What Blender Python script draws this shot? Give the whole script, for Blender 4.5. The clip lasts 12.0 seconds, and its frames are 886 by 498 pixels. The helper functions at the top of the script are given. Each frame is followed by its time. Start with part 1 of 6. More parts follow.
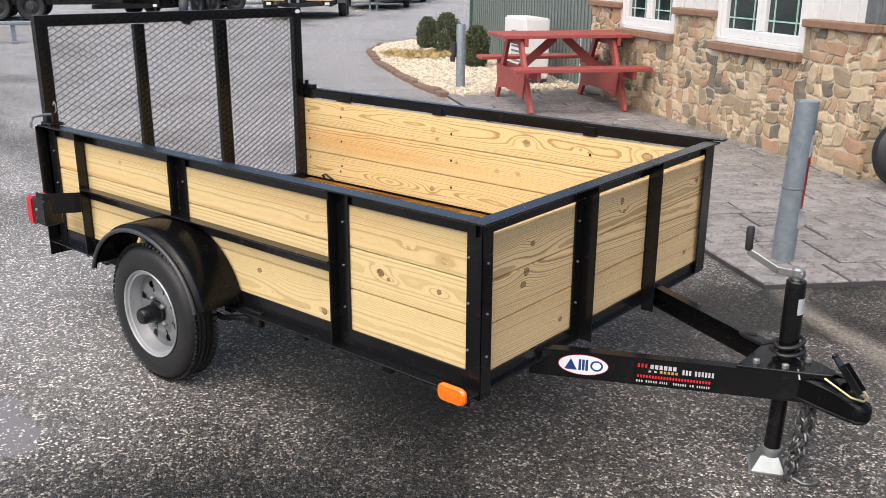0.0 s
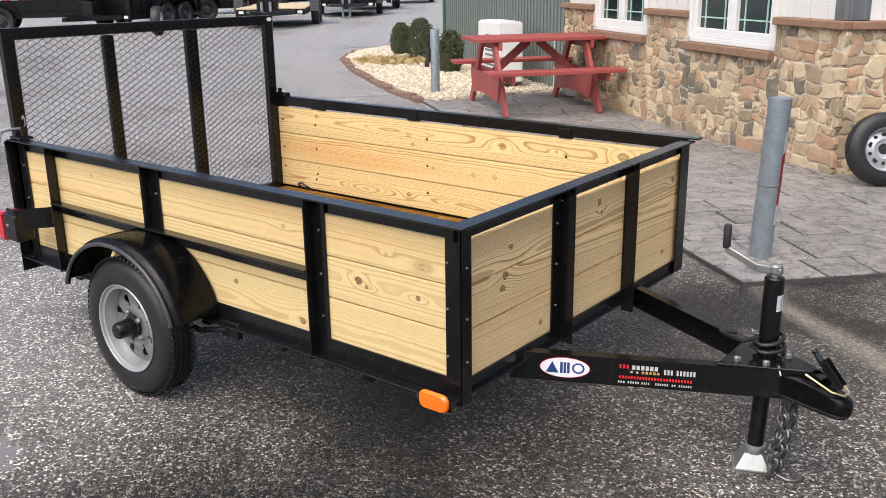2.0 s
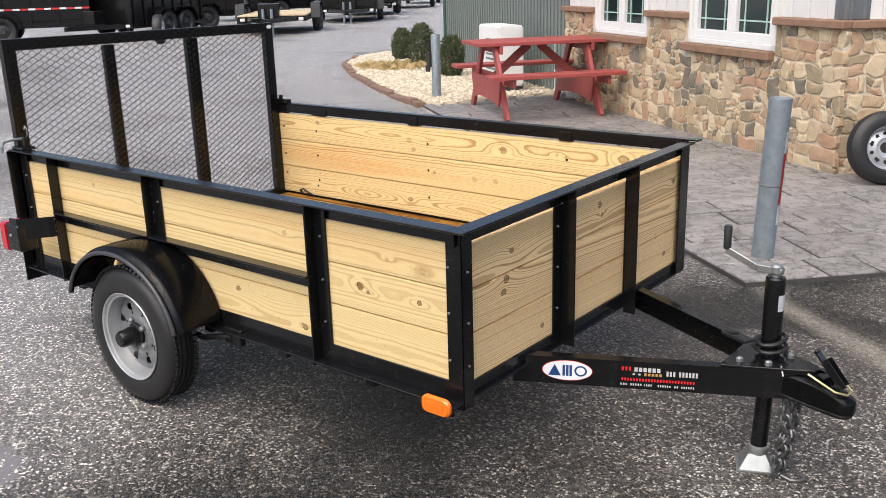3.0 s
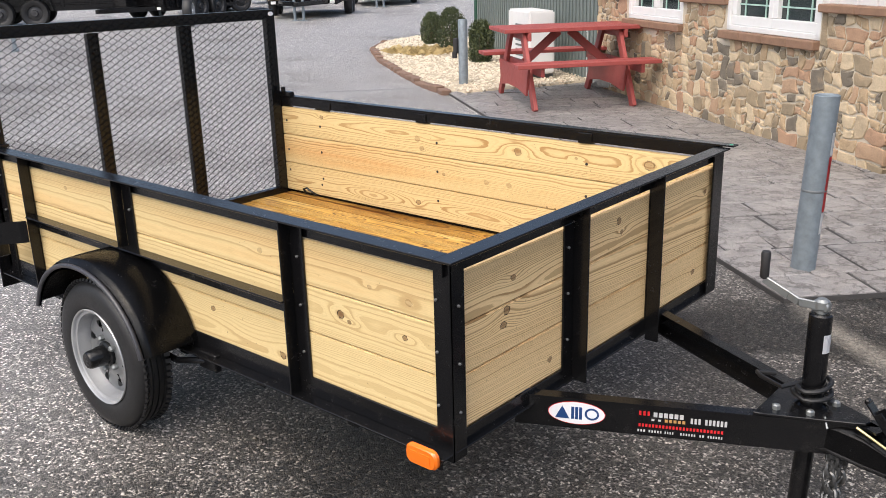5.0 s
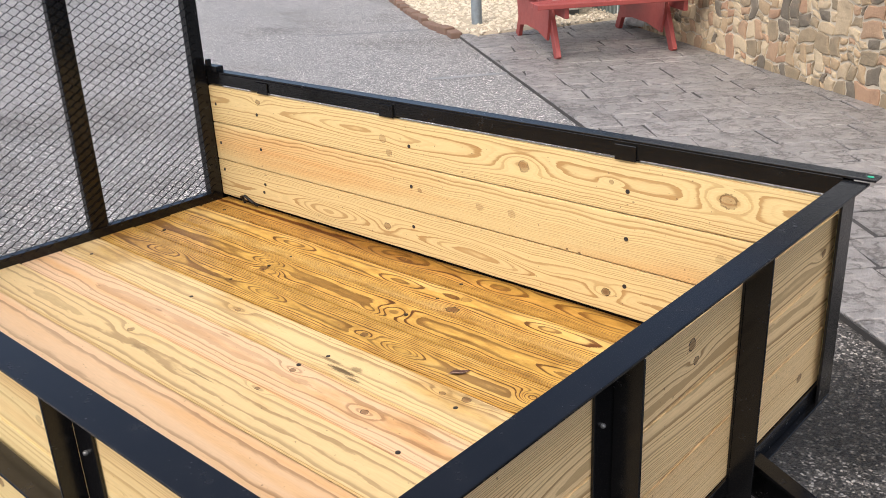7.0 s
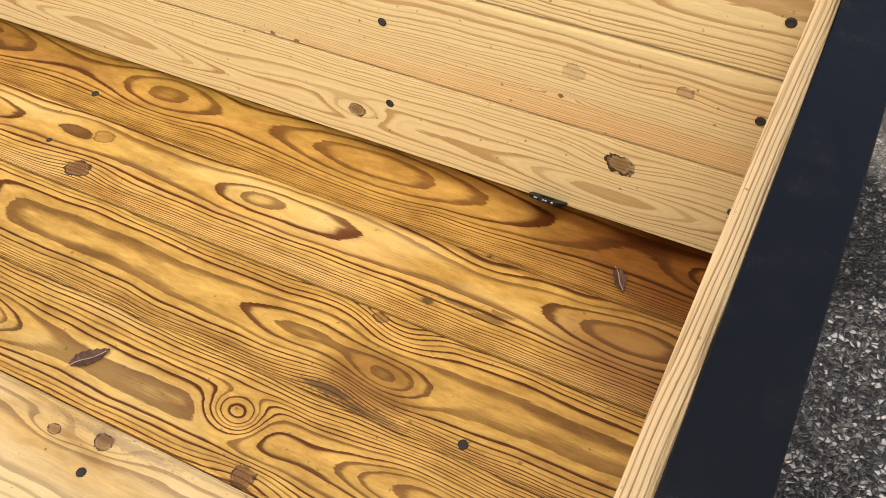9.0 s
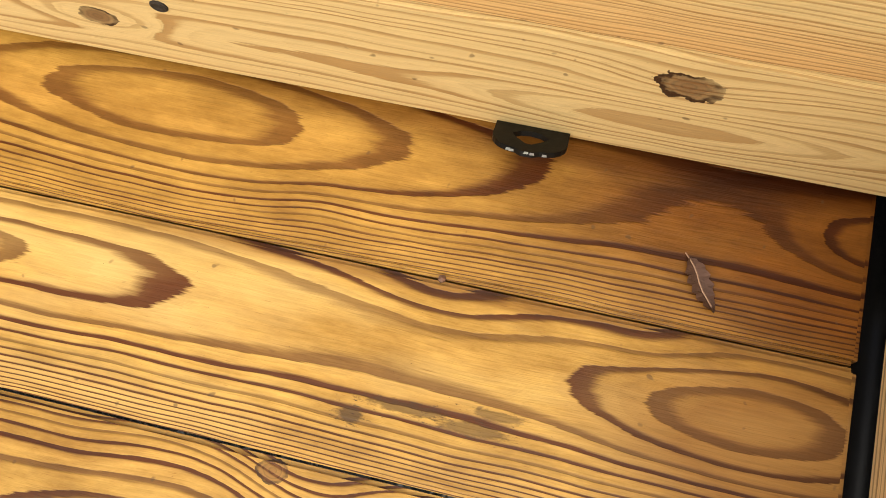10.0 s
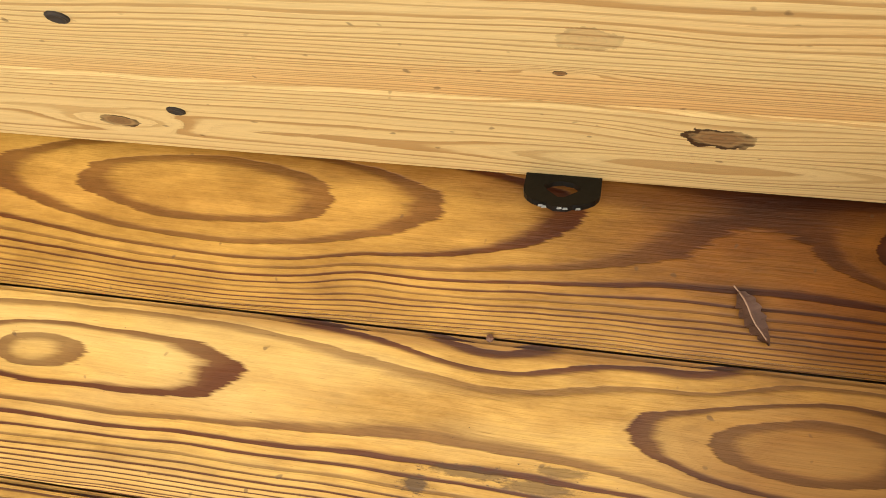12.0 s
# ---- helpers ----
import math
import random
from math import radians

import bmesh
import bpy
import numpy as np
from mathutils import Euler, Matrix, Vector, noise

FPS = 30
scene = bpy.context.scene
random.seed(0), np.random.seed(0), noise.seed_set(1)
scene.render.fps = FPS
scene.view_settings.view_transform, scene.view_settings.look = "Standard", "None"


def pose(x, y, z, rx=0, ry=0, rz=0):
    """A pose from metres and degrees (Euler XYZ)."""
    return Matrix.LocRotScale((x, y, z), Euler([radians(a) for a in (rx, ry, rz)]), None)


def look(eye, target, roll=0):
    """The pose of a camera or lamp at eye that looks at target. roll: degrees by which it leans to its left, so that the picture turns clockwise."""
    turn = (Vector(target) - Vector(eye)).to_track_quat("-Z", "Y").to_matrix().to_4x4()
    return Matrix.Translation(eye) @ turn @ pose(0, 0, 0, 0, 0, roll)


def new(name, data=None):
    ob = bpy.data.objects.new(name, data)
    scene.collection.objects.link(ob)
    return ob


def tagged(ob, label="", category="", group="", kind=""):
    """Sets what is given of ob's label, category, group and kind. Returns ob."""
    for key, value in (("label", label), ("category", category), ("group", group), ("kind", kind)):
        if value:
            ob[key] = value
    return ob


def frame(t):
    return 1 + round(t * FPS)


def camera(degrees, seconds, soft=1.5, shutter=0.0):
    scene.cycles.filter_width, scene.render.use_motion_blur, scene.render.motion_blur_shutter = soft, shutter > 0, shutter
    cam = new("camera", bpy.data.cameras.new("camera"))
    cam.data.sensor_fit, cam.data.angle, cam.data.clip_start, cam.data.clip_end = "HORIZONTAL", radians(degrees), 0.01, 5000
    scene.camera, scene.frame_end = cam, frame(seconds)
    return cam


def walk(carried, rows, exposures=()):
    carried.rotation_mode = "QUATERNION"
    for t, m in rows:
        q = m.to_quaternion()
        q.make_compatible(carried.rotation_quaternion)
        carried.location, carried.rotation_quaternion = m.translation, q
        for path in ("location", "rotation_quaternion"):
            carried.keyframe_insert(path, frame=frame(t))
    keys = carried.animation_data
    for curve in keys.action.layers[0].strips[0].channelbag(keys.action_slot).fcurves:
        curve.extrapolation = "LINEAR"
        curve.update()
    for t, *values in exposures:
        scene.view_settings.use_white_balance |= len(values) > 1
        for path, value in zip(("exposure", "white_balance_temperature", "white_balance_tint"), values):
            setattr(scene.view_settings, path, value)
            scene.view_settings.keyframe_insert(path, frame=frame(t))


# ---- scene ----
cam = camera(52.2, 12.0, soft=0.9)
PATH = [
    (0, (1.443, -1.878, 1.499), (0.22, -0.412, 0.904), 0.3),
    (0.5, (1.436, -1.872, 1.497), (0.221, -0.399, 0.901), 0.3),
    (1, (1.432, -1.864, 1.496), (0.228, -0.382, 0.899), -0.0),
    (1.5, (1.433, -1.861, 1.493), (0.244, -0.364, 0.904), -0.4),
    (2, (1.435, -1.86, 1.494), (0.245, -0.363, 0.91), -0.8),
    (2.5, (1.443, -1.862, 1.495), (0.251, -0.365, 0.916), -1.3),
    (3, (1.446, -1.858, 1.496), (0.247, -0.364, 0.921), -1.6),
    (5, (1.306, -1.507, 1.498), (0.056, -0.069, 0.891), -1.5),
    (5.5, (1.183, -1.307, 1.492), (-0.094, 0.1, 0.866), -1.4),
    (6, (0.954, -1.092, 1.496), (-0.315, 0.311, 0.847), -2.0),
    (6.5, (0.772, -0.802, 1.476), (-0.509, 0.572, 0.789), -2.8),
    (6.7, (0.707, -0.663, 1.484), (-0.573, 0.7, 0.774), -2.7),
    (8.3, (0.199, 0.341, 1.355), (-0.807, 1.591, 0.161), -2.6),
    (8.5, (0.134, 0.442, 1.329), (-0.777, 1.655, 0.024), -2.8),
    (9, (0.01, 0.623, 1.288), (-0.619, 1.771, -0.224), -2.5),
    (9.5, (-0.089, 0.886, 1.183), (-0.55, 1.81, -0.53), -4.8),
    (10, (-0.24, 1.202, 0.972), (-0.483, 1.699, -0.95), -13.4),
    (10.5, (-0.293, 1.344, 0.878), (-0.508, 1.408, -1.109), -69.2),
    (11, (-0.284, 1.365, 0.873), (-0.485, 1.383, -1.117), -82.6),
    (11.5, (-0.273, 1.352, 0.892), (-0.507, 1.44, -1.093), -66.6),
    (12, (-0.241, 1.281, 0.987), (-0.59, 1.641, -0.949), -37.7),
]
walk(cam, [(t, look(eye, target, roll)) for t, eye, target, roll in PATH], [(0.0, 0.63, 6500, 10), (6.5, 0.64, 6500, 10), (8.5, 0.33, 6500, 9), (9.6, 0.40, 7200, 7), (10.5, 0.27, 7600, 6), (12.0, 0.31, 7600, 6)])

# ---------------------------------------------------------------- light
world = bpy.data.worlds.new("sky")
scene.world = world
world.use_nodes = True
wn = world.node_tree
sky = wn.nodes.new("ShaderNodeTexSky")
sky.sky_type, sky.sun_disc = "NISHITA", False
sky.sun_elevation, sky.sun_rotation = radians(57), radians(172)
sky.air_density, sky.dust_density, sky.ozone_density = 0.85, 4.6, 0.8
wn.links.new(sky.outputs[0], wn.nodes["Background"].inputs[0])
wn.nodes["Background"].inputs[1].default_value = 0.15
sun = new("sun", bpy.data.lights.new("sun", "SUN"))
sun.data.energy, sun.data.angle, sun.data.color = 1.85, radians(86), (1.0, 0.97, 0.925)
sun.matrix_world = look((1.0, -7.4, 11.5), (0, 0, 0))

# ---------------------------------------------------------------- building blocks
WORLD_OF = {}


def base_of(ob):
    return WORLD_OF.get(ob.name, Matrix.Identity(4))


def thing(name, at, label, category, group="", kind=""):
    ob = new(name)
    ob.empty_display_size = 0.1
    ob.location = at
    WORLD_OF[ob.name] = Matrix.Translation(at)
    return tagged(ob, label, category, group, kind)


def mesh_of(name, bm, material, smooth=False):
    me = bpy.data.meshes.new(name)
    bmesh.ops.recalc_face_normals(bm, faces=bm.faces)
    bm.to_mesh(me)
    bm.free()
    if smooth:
        me.polygons.foreach_set("use_smooth", [True] * len(me.polygons))
        me.set_sharp_from_angle(angle=radians(40))
    if material:
        me.materials.append(material)
    return me


def part(name, bm, material, parent, label="", smooth=False):
    """One mesh, modelled in place, as a child of a thing or part."""
    ob = new(name, mesh_of(name, bm, material, smooth))
    if parent:
        ob.parent = parent
        ob.matrix_parent_inverse = base_of(parent).inverted()
    return tagged(ob, label)


def lone(name, bm, material, label, category, group="", kind="", smooth=False):
    return tagged(part(name, bm, material, None, "", smooth), label, category, group, kind)


def box(bm, x0, x1, y0, y1, z0, z1, bevel=0.0, m=None, seg=1):
    vs = bmesh.ops.create_cube(bm, size=1, matrix=Matrix.Translation(((x0 + x1) / 2, (y0 + y1) / 2, (z0 + z1) / 2))
                               @ Matrix.Diagonal((abs(x1 - x0), abs(y1 - y0), abs(z1 - z0), 1)))["verts"]
    if bevel > 0:
        es = list({e for v in vs for e in v.link_edges})
        r = bmesh.ops.bevel(bm, geom=es, offset=bevel, segments=seg, affect="EDGES", clamp_overlap=True)
        vs = list({v for f in r["faces"] for v in f.verts} | {v for v in vs if v.is_valid})
    if m is not None:
        bmesh.ops.transform(bm, matrix=m, verts=vs)
    return bm


def beam(bm, a, b, w, h, bevel=0.0, up=(0, 0, 1)):
    """A bar from a to b, w wide, h high, its centre line on a-b."""
    a, b = Vector(a), Vector(b)
    d = (b - a).normalized()
    s = d.cross(Vector(up)).normalized()
    u = s.cross(d)
    m = Matrix((( d.x, s.x, u.x, a.x), (d.y, s.y, u.y, a.y), (d.z, s.z, u.z, a.z), (0, 0, 0, 1)))
    return box(bm, 0, (b - a).length, -w / 2, w / 2, -h / 2, h / 2, bevel, m)


def lathe(bm, profile, m, n=32, close=False, caps=True):
    """Turn (radius, height) pairs about the z axis of m."""
    rings = []
    for r, h in profile:
        rings.append([bm.verts.new(m @ Vector((r * math.cos(6.28318 * i / n), r * math.sin(6.28318 * i / n), h))) for i in range(n)])
    pairs = list(zip(rings, rings[1:])) + ([(rings[-1], rings[0])] if close else [])
    for a, b in pairs:
        for i in range(n):
            bm.faces.new((a[i], a[(i + 1) % n], b[(i + 1) % n], b[i]))
    if caps and not close:
        for ring in (rings[0], rings[-1]):
            bm.faces.new(ring)
    return bm


def tube(bm, pts, r, n=8, closed=False):
    pts = [Vector(p) for p in pts]
    rings = []
    for i, p in enumerate(pts):
        if closed:
            d = pts[(i + 1) % len(pts)] - pts[i - 1]
        else:
            d = pts[min(i + 1, len(pts) - 1)] - pts[max(i - 1, 0)]
        d.normalize()
        side = d.cross(Vector((0.13, 0.21, 0.97)))
        if side.length < 0.2:
            side = d.cross(Vector((1, 0, 0)))
        side.normalize()
        up = side.cross(d)
        rings.append([bm.verts.new(p + r * (math.cos(6.28318 * k / n) * side + math.sin(6.28318 * k / n) * up)) for k in range(n)])
    pairs = list(zip(rings, rings[1:])) + ([(rings[-1], rings[0])] if closed else [])
    for a, b in pairs:
        for k in range(n):
            bm.faces.new((a[k], a[(k + 1) % n], b[(k + 1) % n], b[k]))
    if not closed:
        bm.faces.new(rings[0])
        bm.faces.new(rings[-1])
    return bm


def prism(bm, poly, m, depth, inset=0.0, rise=0.0, bulge=None):
    """A flat polygon in the xy plane of m, given depth along z, its top drawn in by inset over the last rise."""
    c = Vector((sum(p[0] for p in poly) / len(poly), sum(p[1] for p in poly) / len(poly), 0))
    low = [bm.verts.new(m @ Vector((p[0], p[1], 0))) for p in poly]
    mid = [bm.verts.new(m @ Vector((p[0], p[1], depth - rise))) for p in poly] if rise else None
    top = []
    for p in poly:
        v = Vector((p[0], p[1], 0))
        d = c - v
        v = v + d.normalized() * min(inset, d.length * 0.6) if inset and d.length > 1e-6 else v
        top.append(bm.verts.new(m @ Vector((v.x, v.y, depth))))
    n = len(poly)
    layers = [low] + ([mid] if mid else []) + [top]
    for a, b in zip(layers, layers[1:]):
        for i in range(n):
            bm.faces.new((a[i], a[(i + 1) % n], b[(i + 1) % n], b[i]))
    bm.faces.new(low[::-1])
    if bulge is None:
        bm.faces.new(top)
    else:
        mv = bm.verts.new(m @ Vector((c.x, c.y, depth + bulge)))
        for i in range(n):
            bm.faces.new((top[i], top[(i + 1) % n], mv))
    return bm


def clip(poly, px, py, nx, ny):
    """The part of a convex polygon where (p - (px, py)) . n <= 0."""
    out = []
    for (ax, ay), (bx, by) in zip(poly, poly[1:] + poly[:1]):
        da, db = (ax - px) * nx + (ay - py) * ny, (bx - px) * nx + (by - py) * ny
        if da <= 0:
            out.append((ax, ay))
        if (da < 0 < db) or (db < 0 < da):
            k = da / (da - db)
            out.append((ax + k * (bx - ax), ay + k * (by - ay)))
    return out


def shrink(poly, gap):
    """Draw every edge of a counter-clockwise convex polygon in by gap."""
    res = list(poly)
    for (ax, ay), (bx, by) in zip(poly, poly[1:] + poly[:1]):
        ex, ey = bx - ax, by - ay
        k = math.hypot(ex, ey)
        if k < 1e-6:
            continue
        nx, ny = ey / k, -ex / k
        res = clip(res, ax - nx * gap, ay - ny * gap, nx, ny)
        if len(res) < 3:
            return []
    return res


# ---------------------------------------------------------------- materials
class Nodes:
    """A short hand for building node materials."""

    def __init__(self, name):
        self.mat = bpy.data.materials.new(name)
        self.mat.use_nodes = True
        self.t = self.mat.node_tree
        self.p = self.t.nodes["Principled BSDF"]

    def put(self, kind):
        return self.t.nodes.new(kind)

    def link(self, a, b):
        self.t.links.new(a, b)

    def feed(self, sock, v):
        if hasattr(v, "is_linked"):
            self.link(v, sock)
        else:
            sock.default_value = v

    def math(self, op, a, b=0.0, c=None, clamp=False):
        n = self.put("ShaderNodeMath")
        n.operation, n.use_clamp = op, clamp
        self.feed(n.inputs[0], a)
        self.feed(n.inputs[1], b)
        if c is not None:
            self.feed(n.inputs[2], c)
        return n.outputs[0]

    def coords(self):
        return self.put("ShaderNodeTexCoord").outputs["Object"]

    def split(self, v):
        n = self.put("ShaderNodeSeparateXYZ")
        self.link(v, n.inputs[0])
        return n.outputs

    def join(self, x, y, z):
        n = self.put("ShaderNodeCombineXYZ")
        for s, v in zip(n.inputs, (x, y, z)):
            self.feed(s, v)
        return n.outputs[0]

    def noise(self, vec, scale, detail=2.0, rough=0.5, out=0):
        n = self.put("ShaderNodeTexNoise")
        if vec is not None:
            self.link(vec, n.inputs["Vector"])
        n.inputs["Scale"].default_value, n.inputs["Detail"].default_value, n.inputs["Roughness"].default_value = scale, detail, rough
        return n.outputs[out]

    def cells(self, vec, scale, feature="F1", out="Color", jitter=1.0):
        n = self.put("ShaderNodeTexVoronoi")
        n.feature = feature
        self.link(vec, n.inputs["Vector"])
        n.inputs["Scale"].default_value, n.inputs["Randomness"].default_value = scale, jitter
        return n.outputs[out]

    def ramp(self, fac, stops, mode="LINEAR"):
        n = self.put("ShaderNodeValToRGB")
        n.color_ramp.interpolation = mode
        while len(n.color_ramp.elements) < len(stops):
            n.color_ramp.elements.new(0.5)
        for e, (pos, col) in zip(n.color_ramp.elements, stops):
            e.position = pos
            e.color = (*col, 1) if hasattr(col, "__len__") else (col, col, col, 1)
        self.feed(n.inputs[0], fac)
        return n.outputs[0]

    def mix(self, fac, a, b, mode="MIX"):
        n = self.put("ShaderNodeMix")
        n.data_type, n.blend_type = "RGBA", mode
        self.feed(n.inputs[0], fac)
        for s, v in ((n.inputs[6], a), (n.inputs[7], b)):
            self.feed(s, (*v, 1) if isinstance(v, tuple) and len(v) == 3 else v)
        return n.outputs[2]

    def random(self):
        return self.put("ShaderNodeObjectInfo").outputs["Random"]

    def bump(self, height, strength, distance):
        n = self.put("ShaderNodeBump")
        n.inputs["Strength"].default_value, n.inputs["Distance"].default_value = strength, distance
        self.feed(n.inputs["Height"], height)
        self.link(n.outputs[0], self.p.inputs["Normal"])

    def done(self, color=None, rough=None, metal=None, coat=None, spec=None):
        for key, v in (("Base Color", color), ("Roughness", rough), ("Metallic", metal), ("Coat Weight", coat), ("Specular IOR Level", spec)):
            if v is not None:
                self.feed(self.p.inputs[key], (*v, 1) if isinstance(v, tuple) and len(v) == 3 else v)
        return self.mat


def worn(name, color, rough, metal=0.0, vary=0.25, scale=9.0, bump=0.15, fine=160.0, coat=None, dirt=(0.10, 0.09, 0.08), dirty=0.25, spec=0.5):
    """Paint, rubber or metal with uneven tone, smudges and a fine skin."""
    k = Nodes(name)
    c = k.coords()
    big, small = k.noise(c, scale, 4, 0.6), k.noise(c, fine, 2, 0.6)
    tone = k.math("MULTIPLY_ADD", big, vary * 2, 1 - vary)
    col = k.mix(1.0, color, k.join(tone, tone, tone), "MULTIPLY")
    smudge = k.ramp(k.noise(c, scale * 2.3, 6, 0.7), [(0.52, 0.0), (0.78, 1.0)])
    col = k.mix(k.math("MULTIPLY", smudge, dirty), col, dirt)
    r = k.math("ADD", k.math("MULTIPLY_ADD", small, 0.16, rough - 0.08), k.math("MULTIPLY", smudge, 0.12), clamp=True)
    k.bump(k.math("ADD", small, k.math("MULTIPLY", big, 2.0)), bump, 0.0012)
    return k.done(col, r, metal, coat, spec)


def wood(name, seed, u, v, centre, spread=700.0, bumps=(), knots=(), early=(0.62, 0.455, 0.19), late=(0.33, 0.165, 0.05), wet=0.0, wander=1.6,
         pink=0.15, contrast=1.0, lean=0.0, stains=(), dark_patches=(), face=0.0, steep=0.0, shift=0.0, uneven=2.2, calm=1.0, faint=0.22):
    """Flat-sawn pine: growth rings cut lengthwise along u, so they close into ovals and arches; v runs across the board."""
    k = Nodes(name)
    s = k.split(k.coords())
    U, V, W = s["XYZ".index(u)], s["XYZ".index(v)], s[3 - "XYZ".index(u) - "XYZ".index(v)]
    sway = k.noise(k.join(k.math("MULTIPLY_ADD", U, 5.0, seed * 2.9), k.math("MULTIPLY", V, 9.0), seed * 0.7), 1.0, 2.0, 0.5)
    V0 = V
    V = k.math("ADD", k.math("ADD", V, k.math("MULTIPLY_ADD", sway, 0.020 * calm, -0.010 * calm)), k.math("MULTIPLY", k.math("SUBTRACT", W, face), 0.8))
    slow = k.noise(k.join(k.math("MULTIPLY_ADD", U, 1.5, seed * 3.7), k.math("MULTIPLY", V, 6.0), seed * 1.3), 1.0, 2.0, 0.45)
    quick = k.noise(k.join(k.math("MULTIPLY_ADD", U, 9.0, seed), k.math("MULTIPLY", V, 60.0), seed * 2.1), 1.0, 3.0, 0.6)
    off = k.math("ADD", k.math("SUBTRACT", V, centre), k.math("MULTIPLY", U, lean))
    f = k.math("MULTIPLY", k.math("MULTIPLY", off, off), spread)
    f = k.math("ADD", f, k.math("MULTIPLY", k.math("MULTIPLY", k.math("MULTIPLY", off, off), k.math("MULTIPLY", off, off)), steep))
    f = k.math("ADD", k.math("ADD", f, shift), k.math("MULTIPLY", slow, wander * 2.2))
    f = k.math("ADD", f, k.math("MULTIPLY", quick, 0.2 + 0.35 * calm))
    for bu, bv, su, sv, amount in list(bumps) + [(a, b, 0.03 + r * 1.8, r * 1.6, 0.5 + 1.6 * (d[0] if d else 0.7)) for a, b, r, *d in knots]:
        du, dv = k.math("MULTIPLY", k.math("SUBTRACT", U, bu), 1 / su), k.math("MULTIPLY", k.math("SUBTRACT", V, bv), 1 / sv)
        q = k.math("ADD", k.math("MULTIPLY", du, du), k.math("MULTIPLY", dv, dv))
        f = k.math("ADD", f, k.math("MULTIPLY", k.math("POWER", 0.3679, q), amount))
    # uneven years: spacing and darkness change from ring to ring
    f = k.math("ADD", f, k.math("MULTIPLY", k.noise(k.join(k.math("MULTIPLY", f, 0.45), seed * 1.9, 0.0), 1.0, 1.0), uneven))
    year = k.put("ShaderNodeTexWhiteNoise")
    year.noise_dimensions = "1D"
    k.link(k.math("FLOOR", f), year.inputs["W"])
    # gradual onset of the dark latewood, then an abrupt and slightly frayed end
    fray = k.noise(k.join(k.math("MULTIPLY_ADD", U, 30.0, seed), k.math("MULTIPLY", V, 620.0), 0.0), 1.0, 2.0, 0.6)
    ring = k.ramp(k.math("FRACT", k.math("ADD", f, k.math("MULTIPLY", fray, 0.16))), [(0.0, 0.0), (0.45, 0.04), (0.60, 0.16), (0.68, 0.60), (0.75, 0.92), (0.95, 1.0), (0.995, 0.06)])
    # faint false rings between the years
    false = k.ramp(k.math("FRACT", k.math("ADD", k.math("MULTIPLY", f, 2.7), k.math("MULTIPLY", fray, 0.5))), [(0.0, 0.0), (0.55, 0.05), (0.80, 0.8 * faint), (0.96, faint), (1.0, 0.0)])
    ring = k.math("MAXIMUM", ring, false)
    streak = k.noise(k.join(k.math("MULTIPLY_ADD", U, 22.0, seed), k.math("MULTIPLY", V, 420.0), k.math("MULTIPLY", W, 60.0)), 1.0, 4.0, 0.65)
    broad = k.noise(k.join(k.math("MULTIPLY_ADD", U, 0.8, seed * 9.0), k.math("MULTIPLY", V, 14.0), 0.0), 1.0, 2.0, 0.5)
    fac = k.math("MULTIPLY", ring, k.math("MULTIPLY", k.math("MULTIPLY_ADD", broad, 0.9 * contrast, 0.55 * contrast), k.math("MULTIPLY_ADD", year.outputs["Value"], 0.5, 0.65)), clamp=True)
    light = k.mix(k.math("MULTIPLY", k.ramp(broad, [(0.45, 0.0), (0.75, 1.0)]), pink * 2), early, (0.66, 0.37, 0.145))
    col = k.mix(fac, light, late)
    # fibres: broad streaks, hair lines and short dark resin dashes
    hair = k.noise(k.join(k.math("MULTIPLY_ADD", U, 34.0, seed * 4.1), k.math("MULTIPLY", V, 1500.0), k.math("MULTIPLY", W, 60.0)), 1.0, 2.0, 0.7)
    tone = k.math("ADD", k.math("MULTIPLY_ADD", streak, 0.40, 0.73), k.math("MULTIPLY", hair, 0.14))
    col = k.mix(1.0, col, k.join(tone, tone, tone), "MULTIPLY")
    dash = k.ramp(k.noise(k.join(k.math("MULTIPLY_ADD", U, 75.0, seed * 6.3), k.math("MULTIPLY", V, 900.0), 0.0), 1.0, 1.0), [(0.70, 0.0), (0.80, 0.55)])
    col = k.mix(dash, col, k.mix(1.0, col, (0.55, 0.42, 0.30), "MULTIPLY"))
    rough = k.math("MULTIPLY_ADD", streak, 0.25, 0.46)
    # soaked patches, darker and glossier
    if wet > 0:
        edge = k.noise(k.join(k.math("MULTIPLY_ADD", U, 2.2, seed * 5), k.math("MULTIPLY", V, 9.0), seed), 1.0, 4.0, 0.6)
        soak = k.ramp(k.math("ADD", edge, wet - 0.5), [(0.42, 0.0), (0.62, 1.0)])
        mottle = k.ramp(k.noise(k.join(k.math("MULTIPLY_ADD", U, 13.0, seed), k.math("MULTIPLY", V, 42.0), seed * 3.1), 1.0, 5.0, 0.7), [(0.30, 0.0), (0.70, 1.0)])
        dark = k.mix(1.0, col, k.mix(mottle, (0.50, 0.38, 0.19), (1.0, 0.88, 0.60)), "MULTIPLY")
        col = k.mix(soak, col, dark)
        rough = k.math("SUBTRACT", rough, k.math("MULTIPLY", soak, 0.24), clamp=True)
